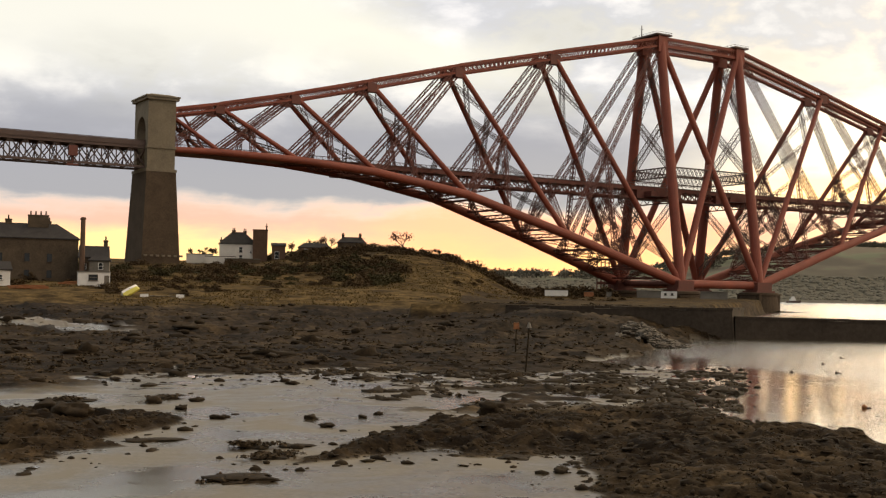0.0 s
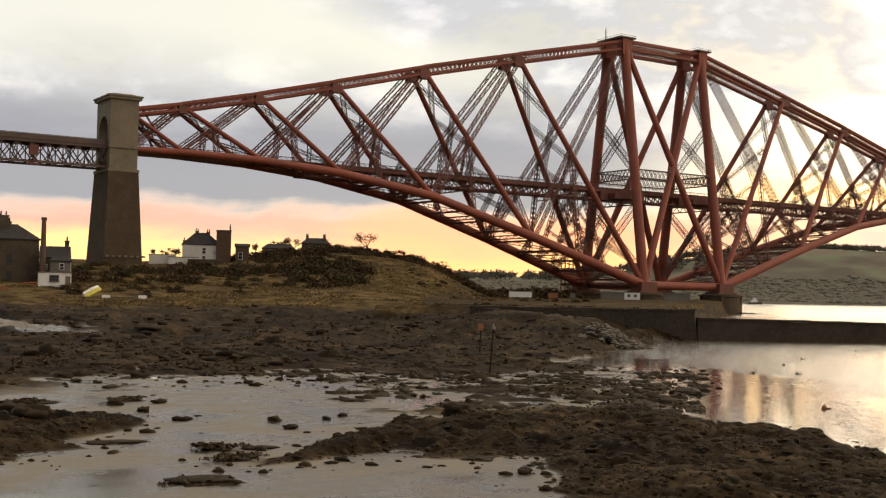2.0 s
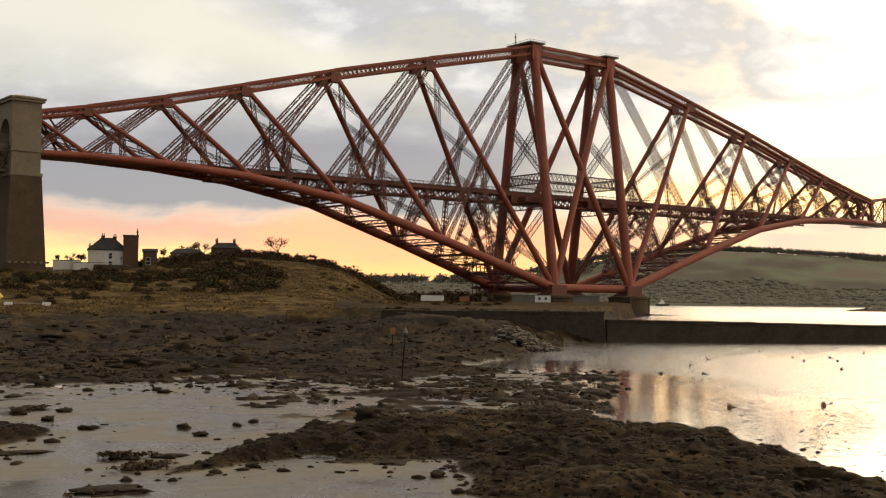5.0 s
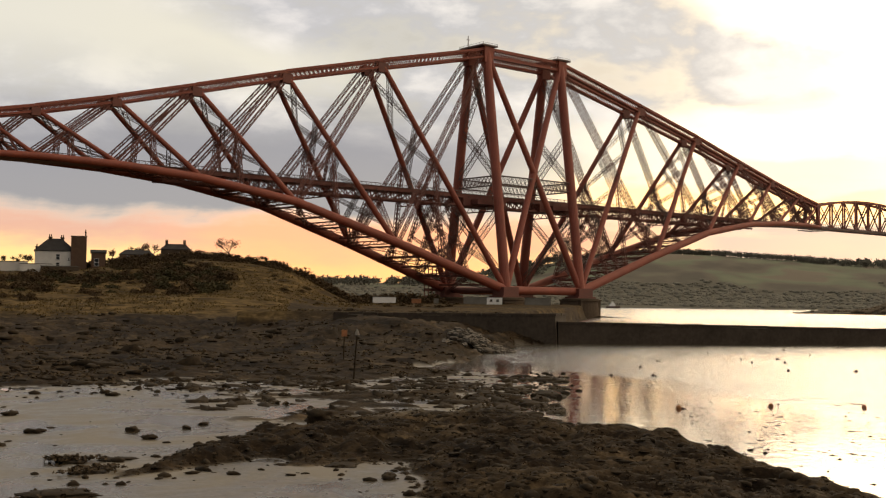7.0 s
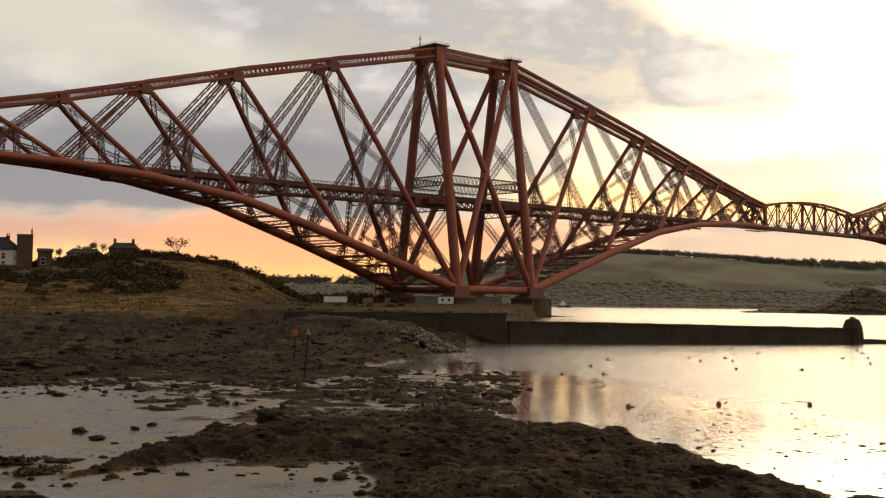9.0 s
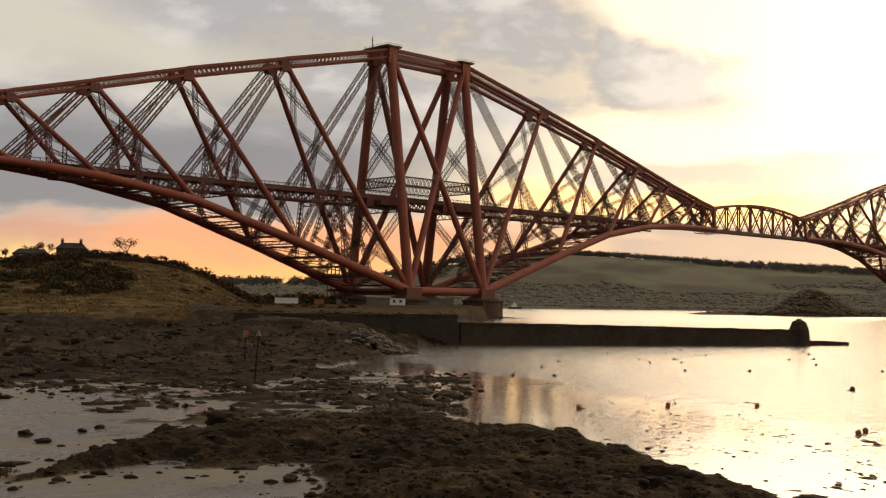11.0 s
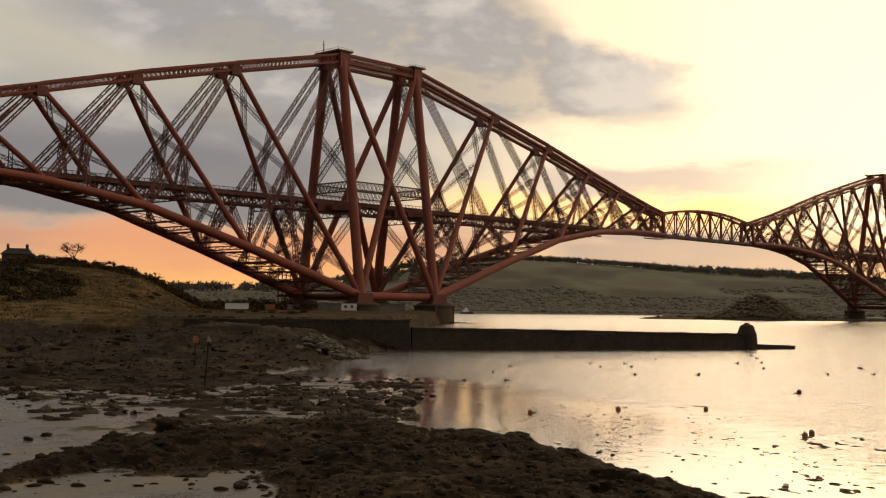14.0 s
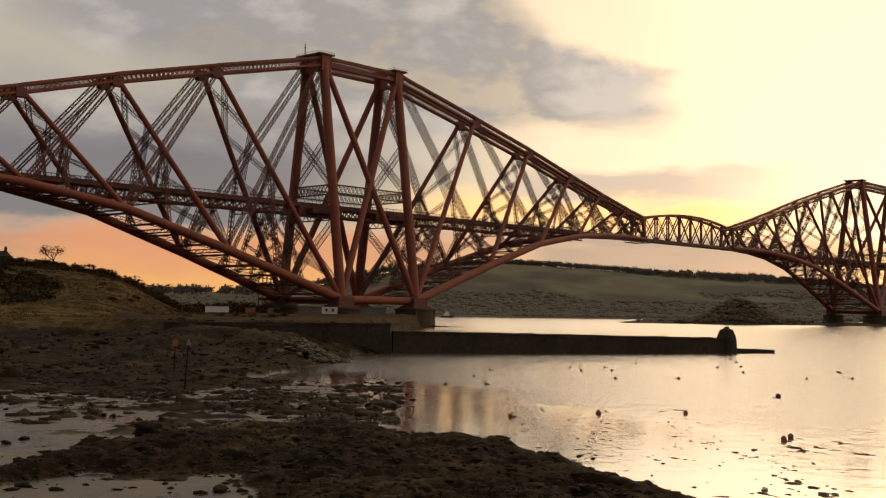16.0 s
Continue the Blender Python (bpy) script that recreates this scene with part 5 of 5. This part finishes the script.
def scatter(name, spots, mat, label, category, sink=0.25):
    """Many stones as one joined object; spots are (x, y, z, size)."""
    s = Shape()
    r = random.Random(3)
    for x, y, z, size in spots:
        vs, fs = STONES[r.randrange(8) if size < 0.3 else r.randrange(8, 12)]
        c, d = math.cos(a := r.uniform(0, 6.28)), math.sin(a)
        kx, ky = r.uniform(0.9, 1.7), r.uniform(0.6, 1.1)
        s.add([(x + size * (v.x * kx * c - v.y * ky * d), y + size * (v.x * kx * d + v.y * ky * c), z + size * (v.z + sink * 0.4)) for v in vs], fs)
    return tagged(part(name, s, mat, smooth_faces=mat is WEED_ROCK), label, category, kind="stuff")


nr = np.random.RandomState(5)


def d_from(x, y):
    return np.hypot(x - CX, y - CY)



def spots_in(n, d0, d1, b0, b1, size0, size1, keep, power=1.0):
    d = d0 + (d1 - d0) * nr.rand(n) ** power
    b = np.radians(b0 + (b1 - b0) * nr.rand(n))
    x, y = CX + d * np.sin(b), CY + d * np.cos(b)
    h, sand, grass, field, wood = height(x, y)
    ok = keep(x, y, h, sand, grass)
    size = size0 + (size1 - size0) * nr.rand(n) ** 3
    return list(zip(x[ok], y[ok], h[ok], size[ok]))


rocky = spots_in(1500, 74, 215, 5, 47, 0.08, 0.5, lambda x, y, h, s, g: (h > 0.02) & (g < 0.4) & (inside(x, y, ROCKS) > -4))
rocky += spots_in(1000, 74, 120, 16, 47, 0.08, 0.35, lambda x, y, h, s, g: (h > -0.1) & (inside(x, y, ROCKS) > -7))
rocky += spots_in(70, 96, 172, 6, 33, 0.4, 1.1, lambda x, y, h, s, g: (h > 0.2) & (g < 0.3))
scatter("shore_rocks", rocky, WEED_ROCK, "dark weed-covered rocks strewn over the foreshore", "rocks")
def fronds(name, spots, label):
    """Heaps of flat weed fronds as one joined object."""
    kinds = []
    for k in range(8):
        r = random.Random(60 + k)
        q = Shape()
        for _ in range(26):
            a, d = r.uniform(0, 6.28), abs(r.gauss(0, 0.5))
            c = Vector((d * math.cos(a), d * math.sin(a), r.uniform(0.0, 0.34) * (1.1 - min(d, 1))))
            u = Vector((r.gauss(0, 1), r.gauss(0, 1), r.gauss(0, 0.5))).normalized() * r.uniform(0.14, 0.34)
            w = u.cross(Vector((r.gauss(0, 0.5), r.gauss(0, 0.5), 1))).normalized() * r.uniform(0.08, 0.2)
            q.add([c - u, c + w, c + u, c - w], [(0, 1, 2, 3)])
        kinds.append(q)
    s = Shape()
    r = random.Random(9)
    for x, y, z, size in spots:
        k = kinds[r.randrange(8)]
        ca, sa = math.cos(a := r.uniform(0, 6.28)), math.sin(a)
        s.add([(x + size * (vx * ca - vy * sa), y + size * (vx * sa + vy * ca), z + size * vz) for vx, vy, vz in k.v], k.f)
    return tagged(part(name, s, WEED), label, "seaweed", kind="stuff")


lumps = spots_in(12000, 33, 75, 4, 62, 0.08, 0.28, lambda x, y, h, s, g: np.maximum(inside(x, y, WEED_BANK), inside(x, y, WEED_PATCH)) > 0.2)
scatter("weed_mat", lumps, WEED_ROCK, "lumpy brown mat of weed over rock", "seaweed", -0.7)
bank_spots = spots_in(14000, 33, 75, 4, 62, 0.07, 0.2, lambda x, y, h, s, g: np.maximum(inside(x, y, WEED_BANK), inside(x, y, WEED_PATCH)) > 0.1)
fronds("weed_bed", bank_spots, "thick brown bladder weed heaped over rock")
field_spots = spots_in(6000, 74, 190, 5, 47, 0.2, 0.7, lambda x, y, h, s, g: (h > 0.05) & (g < 0.4) & (inside(x, y, ROCKS) > -5) & (fbm(x, y, 12, 3, 77) > -0.1))
fronds("weed_field", field_spots, "dark seaweed draped over the foreshore ledges")
islets = spots_in(3200, 60, 97, 21, 46, 0.25, 0.9, lambda x, y, h, s, g: (h < 0.16) & (h > -0.12) & (fbm(x, y, 6, 3, 101) > 0.04) & (inside(x, y, ROCKS) > -9) & ((np.degrees(np.arctan2(x - CX, y - CY)) > 28) | (d_from(x, y) > 84)) & (d_from(x, y) + (np.degrees(np.arctan2(x - CX, y - CY)) - 21) * 0.2 > 66))
scatter("weed_islets", islets, WEED_ROCK, "low weedy islets between shallow pools", "seaweed", -0.9)
fronds("islet_weed", [(x, y, z + 0.02, k * 0.7) for x, y, z, k in islets[::2]], "ragged seaweed on the low islets")
edge_spots = spots_in(1300, 36, 84, 6, 56, 0.05, 0.26, lambda x, y, h, s, g: (np.maximum(inside(x, y, WEED_BANK), inside(x, y, WEED_PATCH)) > -2.2) & (np.maximum(inside(x, y, WEED_BANK), inside(x, y, WEED_PATCH)) < 1.2))
scatter("weed_clumps", edge_spots, WEED_ROCK, "small dark clumps of bladder weed at the pool edges", "seaweed")
loose = spots_in(70, 40, 90, 6, 40, 0.05, 0.2, lambda x, y, h, s, g: (s > 0.5) & (h < 0.12))
loose += spots_in(700, 42, 80, 46, 70, 0.02, 0.08, lambda x, y, h, s, g: (inside(x, y, FLAT) > -3) & (h < 0.12))
scatter("pebbles", loose, WEED_ROCK, "loose dark pebbles on wet sand", "pebbles")
mound = []
for k in range(320):
    a, r = rng.uniform(0, 6.28), abs(rng.gauss(0, 0.36))
    mx, my = -253.0 + 6.0 * r * math.cos(a), -260.0 + 6.0 * r * math.sin(a)
    mound.append((mx, my, ground_z(mx, my) + max(0, 1.7 - r * 1.9) * rng.uniform(0.4, 1.0), rng.uniform(0.18, 0.42)))
scatter("rubble_mound", mound, RUBBLE, "pale heap of broken stone at the foot of the quay", "rubble")

spit = []
for k in range(90):
    u = rng.random()
    spit.append((23 + 10.5 * u + rng.gauss(0, 1.2), -26.5 - 7.5 * u + rng.gauss(0, 1.2), -0.2, rng.uniform(0.35, 1.0) * (1.2 - 0.7 * u)))
scatter("pier_rocks", spit, WEED_ROCK, "dark rocks awash at the foot of the bridge pier", "rocks")

ROCK_MESHES = []
for k in range(4):
    vs, fs = stone_shape(100 + k, 0.55, 3)
    me = bpy.data.meshes.new("boulder")
    me.from_pydata([tuple(v) for v in vs], [], fs)
    me.materials.append(WEED_ROCK)
    me.polygons.foreach_set("use_smooth", [True] * len(me.polygons))
    ROCK_MESHES.append(me)
for k, (x, y, r) in enumerate(((-315, -317, 0.62), (-334.8, -314.1, 0.75), (-335.6, -312.9, 0.5), (-325.9, -305, 0.3), (-327.9, -313.3, 0.28), (-327.4, -313.0, 0.2), (-324, -315.3, 0.24), (-324.7, -318.4, 0.26),
                               (-321.4, -315.6, 0.2), (-320, -314.6, 0.2), (-328.3, -305, 0.35), (-328, -308.6, 0.3), (-323.1, -333.5, 0.28))):
    ob = new("boulder", ROCK_MESHES[k % 4])
    ob.matrix_basis = pose(x, y, ground_z(x, y) + r * 0.2, 0, 0, k * 77) @ Matrix.Diagonal((r, r, r, 1))
    tagged(ob, "weed-covered boulder on the wet sand", "boulder", "boulders in the pool")
for k, (x, y, a, c) in enumerate(((-330.7, -326.2, 0.9, 0.4), (-333.7, -330.8, 1.7, 0.45), (-330.1, -323.2, 0.8, 0.4), (-328.6, -323.6, 0.9, 0.4), (-322.6, -329.9, 0.8, 0.4), (-327, -303, 1.2, 0.4), (-332, -302.3, 2.2, 0.5), (-333.1, -319.6, 1.5, 0.5),
                                  (-312.5, -347, 0.7, 0.3))):
    ob = new("weed_ledge", ROCK_MESHES[(k + 1) % 4])
    ob.matrix_basis = pose(x, y, max(0.0, ground_z(x, y)), 0, 0, facing_turn(x, y)) @ Matrix.Diagonal((a * 0.6, c * 1.3, 0.2, 1))
    tagged(ob, "low flat ledge of dark seaweed on wet sand", "seaweed", "weed ledges in the pools")
fronds("ledge_weed", [(x + rng.gauss(0, 0.5), y + rng.gauss(0, 0.35), 0.12, rng.uniform(0.2, 0.4)) for x, y in ((-330.7, -326.2), (-333.7, -330.8), (-330.1, -323.2), (-327, -303), (-332, -302.3)) for _ in range(30)],
       "seaweed draped over low ledges in the sand")


# ---- plants ----
def foliage(n, rx, ry, rz, leaf, seed, ragged=0.5):
    """A crown of many small leaf clumps with an uneven outline and gaps."""
    r = random.Random(seed)
    off = Vector((r.uniform(0, 90), r.uniform(0, 90), r.uniform(0, 90)))
    s = Shape()
    for _ in range(n):
        v = Vector((r.gauss(0, 1), r.gauss(0, 1), r.gauss(0, 1))).normalized()
        v.z = abs(v.z) * 1.0 - 0.12
        k = (1 + ragged * noise.noise(v * 1.9 + off) * 1.6) * r.uniform(0.55, 1.03)
        c = Vector((v.x * rx * k, v.y * ry * k, v.z * rz * k))
        a = Vector((r.gauss(0, 1), r.gauss(0, 1), r.gauss(0, 1))).normalized() * leaf * r.uniform(0.6, 1.4)
        b = a.cross(Vector((r.gauss(0, 1), r.gauss(0, 1), r.gauss(0, 1)))).normalized() * leaf * r.uniform(0.4, 1.0)
        s.add([c - a, c + b, c + a * 0.9, c - b * 0.8], [(0, 1, 2, 3)])
    return s


def mesh_of(name, shape, mat):
    me = bpy.data.meshes.new(name)
    me.from_pydata(shape.v, [], shape.f)
    me.materials.append(mat)
    return me


BUSH_SHAPES = [foliage(620, 1, 1, 1, 0.12, 200 + k) for k in range(6)]
BUSH = [mesh_of("bush", BUSH_SHAPES[k], (SHRUB, GORSE, SHRUB, SHRUB)[k % 4]) for k in range(6)]


def bush(x, y, r, h, k, label="dense dark shrub on the rough bank"):
    ob = new("bush", BUSH[k % 6])
    ob.matrix_basis = pose(x, y, ground_z(x, y) - 0.15, 0, 0, rng.uniform(0, 360)) @ Matrix.Diagonal((r, r, h, 1))
    return tagged(ob, label, "bush", "shrubs on the bank")


def at_bearing(b, d):
    return CX + d * math.sin(radians(b)), CY + d * math.cos(radians(b))


count, scrub = 0, Shape()
for b0, b1, d0, d1, n, r0, r1 in ((9, 13.5, 262, 300, 10, 1.2, 2.6), (12.5, 19, 330, 372, 20, 1.0, 2.0), (18.0, 25, 325, 362, 50, 1.2, 2.4), (24, 29, 330, 390, 30, 0.9, 1.8), (26, 29.6, 338, 368, 30, 1.8, 3.2), (32.8, 36.2, 390, 440, 46, 1.6, 3.0), (8.2, 12.5, 250, 262, 14, 1.2, 2.2), (31, 41, 290, 400, 40, 0.5, 1.1), (20.2, 23.5, 470, 520, 16, 1.6, 3.0), (23.0, 31.0, 400, 520, 80, 1.2, 3.2),
                                  (27.5, 32.5, 400, 470, 36, 1.2, 2.8), (31.5, 36.5, 400, 500, 30, 1.0, 2.4), (14, 24, 228, 320, 30, 0.6, 1.5),
                                  (13.5, 19, 280, 335, 24, 0.9, 2.4), (19.5, 25.5, 290, 350, 26, 0.9, 2.2), (24.0, 29.4, 285, 350, 30, 1.0, 2.8), (36.0, 39.6, 430, 470, 18, 2.6, 4.6)):
    for _ in range(n):
        x, y = at_bearing(rng.uniform(b0, b1), rng.uniform(d0, d1))
        r = rng.uniform(r0, r1)
        high = r * rng.uniform(0.7, 1.2)
        if d0 >= 388 or r1 < 1.6:
            z = ground_z(x, y) - 0.15
            scrub.add([(x + vx * r * 1.3, y + vy * r * 1.3, z + vz * high) for vx, vy, vz in BUSH_SHAPES[count % 6].v], BUSH_SHAPES[count % 6].f)
        else:
            bush(x, y, r * 1.3, high, count)
        count += 1
tagged(part("hill_scrub", scrub, SHRUB), "dense brown scrub over the hill and its foot", "scrub", kind="stuff")


def tree(x, y, h, spread, crown_mat, leaves, label, seed):
    """A tapered trunk with forking limbs and a thin, gappy crown."""
    e = placed("tree", x, y, ground_z(x, y) - 0.2, 0, label, "tree", "trees on the hill")
    r = random.Random(seed)
    s, tips = Shape(), []

    def grow(p, way, length, rad, depth):
        q = p + way * length
        s.tube(p, q, rad, rad * 0.65, 6)
        if depth == 0:
            tips.append(q)
            return
        for _ in range(r.choice((2, 3))):
            w = (way + Vector((r.gauss(0, 0.55) * spread, r.gauss(0, 0.55) * spread, r.uniform(-0.1, 0.35)))).normalized()
            grow(q, w, length * r.uniform(0.6, 0.8), rad * 0.62, depth - 1)
    grow(Vector((0, 0, 0)), Vector((r.uniform(-0.08, 0.08), 0, 1)), h * 0.3, h * 0.035, 4)
    local_part("trunk", s, BARK, e)
    s = Shape()
    for t_ in tips:
        for _ in range(leaves):
            c = t_ + Vector((r.gauss(0, 1), r.gauss(0, 1), r.gauss(0, 1))) * h * 0.055
            a = Vector((r.gauss(0, 1), r.gauss(0, 1), r.gauss(0, 1))).normalized() * h * 0.03
            b = a.cross(Vector((r.gauss(0, 1), r.gauss(0, 1), r.gauss(0, 1)))).normalized() * h * 0.018
            s.add([c - a, c + b, c + a, c - b], [(0, 1, 2, 3)])
    local_part("crown", s, crown_mat, e)


x, y = -100.7, 69.3
tree(x, y, 11.5, 1.0, RUSSET, 6, "small bare tree with russet twigs on the brow", 11)
for k, (b, d, h) in enumerate(((20.3, 545, 8), (24.2, 535, 8), (22.6, 545, 9), (25.2, 560, 8.5), (26.0, 560, 10), (26.7, 555, 9), (27.3, 548, 9), (28.0, 540, 7), (31.2, 470, 5), (21.2, 480, 6), (32.0, 455, 4.5), (19.6, 480, 7))):
    x, y = at_bearing(b, d)
    tree(x, y, h, 1.1, (SHRUB, RUSSET, GORSE)[k % 3], 20, "wind-shaped scrubby tree on the hill", 30 + k)


def tufts(n, d0, d1, b0, b1, size, mat, name, label):
    s = Shape()
    d = d0 + (d1 - d0) * nr.rand(n)
    b = np.radians(b0 + (b1 - b0) * nr.rand(n))
    x, y = CX + d * np.sin(b), CY + d * np.cos(b)
    h, sand, grass, field, wood = height(x, y)
    thick = fbm(x, y, 14, 3, 91)
    for k in np.nonzero((grass > 0.5) & (thick > -0.08))[0]:
        for _ in range(3):
            a = rng.uniform(0, 6.28)
            c = Vector((x[k] + rng.gauss(0, size * 0.4), y[k] + rng.gauss(0, size * 0.4), h[k] - 0.05))
            side = Vector((math.cos(a), math.sin(a), 0)) * size * 0.28
            tip = c + Vector((rng.gauss(0, size * 0.4), rng.gauss(0, size * 0.4), size * rng.uniform(0.35, 0.8)))
            s.add([c - side, c + side, tip + side * 0.3, tip - side * 0.3], [(0, 1, 2, 3)])
    tagged(part(name, s, mat), label, "grass", kind="stuff")


tufts(9000, 212, 330, 7, 36, 0.5, DRY_GRASS, "dry_grass", "pale dry tussock grass over the banks")
tufts(5000, 330, 520, 17, 38, 0.7, DRY_GRASS, "hill_grass", "faded tussock grass over the hill")


def canopy_clump(seed):
    """A lumpy, uneven tree crown, wider than high."""
    vs, fs = stone_shape(seed, 0.7, 2)
    q = Shape()
    q.add([(v.x, v.y, v.z) for v in vs], fs)
    return q


def far_trees():
    """Woods along the far ridge, on its slopes and on the island: ragged crowns on short stems."""
    s = Shape()
    kinds = [foliage(60, 1, 1, 1.15, 0.30, 400 + k, 0.7) for k in range(6)]
    lumps = [canopy_clump(440 + k) for k in range(6)]
    r = random.Random(21)

    def plant(x, y, z, size, crowns):
        k = r.choice(crowns)
        s.add([(x + vx * size, y + vy * size, z + size * 0.75 + vz * size) for vx, vy, vz in k.v], k.f)
        s.bar((x, y, z - 1), (x, y, z + size * 0.9), size * 0.14)

    def on_ground(spots):
        arr = np.array(spots)
        xs, ys = CX + arr[:, 1] * np.sin(np.radians(arr[:, 0])), CY + arr[:, 1] * np.cos(np.radians(arr[:, 0]))
        h, sand, grass, field, wood = height(xs, ys)
        return xs, ys, h, arr[:, 2], wood

    ridge = [(r.uniform(46.5, 71), r.uniform(2480, 2640), r.uniform(3.5, 6.5)) for _ in range(1500)]
    ridge += [(r.uniform(30, 46), r.uniform(2200, 2420), r.uniform(5, 9)) for _ in range(400)]
    xs, ys, zs, sizes, wood = on_ground(ridge)
    keep = fbm(np.array(ridge)[:, 0] * 20, np.array(ridge)[:, 1] * 0.1, 14, 2, 5) > -0.22
    for k in range(len(ridge)):
        if keep[k]:
            plant(xs[k], ys[k], zs[k], sizes[k], kinds)
    tagged(part("ridge_trees", s, HAZED_WOOD), "leafy trees along the far skyline, paled by haze in the colour", "trees", kind="stuff")
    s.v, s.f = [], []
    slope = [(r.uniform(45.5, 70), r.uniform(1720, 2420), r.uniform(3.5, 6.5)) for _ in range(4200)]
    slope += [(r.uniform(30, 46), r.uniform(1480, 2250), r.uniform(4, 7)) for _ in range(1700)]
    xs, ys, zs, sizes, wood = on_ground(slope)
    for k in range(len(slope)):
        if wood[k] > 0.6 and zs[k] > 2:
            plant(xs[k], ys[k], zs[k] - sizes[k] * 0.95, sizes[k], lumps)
    tagged(part("far_woods", s, HAZED_WOOD, smooth_faces=True), "green-brown woods over the far slopes, haze put into the colour", "woods", kind="stuff")
    s.v, s.f = [], []
    arr = np.array([(r.gauss(62.4, 1.25), r.uniform(912, 1010), r.uniform(1.2, 2.6)) for _ in range(1100)])
    xs, ys = CX + arr[:, 1] * np.sin(np.radians(arr[:, 0])), CY + arr[:, 1] * np.cos(np.radians(arr[:, 0]))
    zs = height(xs, ys)[0]
    for k in range(len(arr)):
        if zs[k] > 0.5:
            plant(xs[k], ys[k], zs[k] - arr[k, 2] * 0.6, arr[k, 2], lumps)
    tagged(part("island_scrub", s, HAZED_SCRUB, smooth_faces=True), "scrub covering the low island, its brown paled for haze", "woods", kind="stuff")


far_trees()
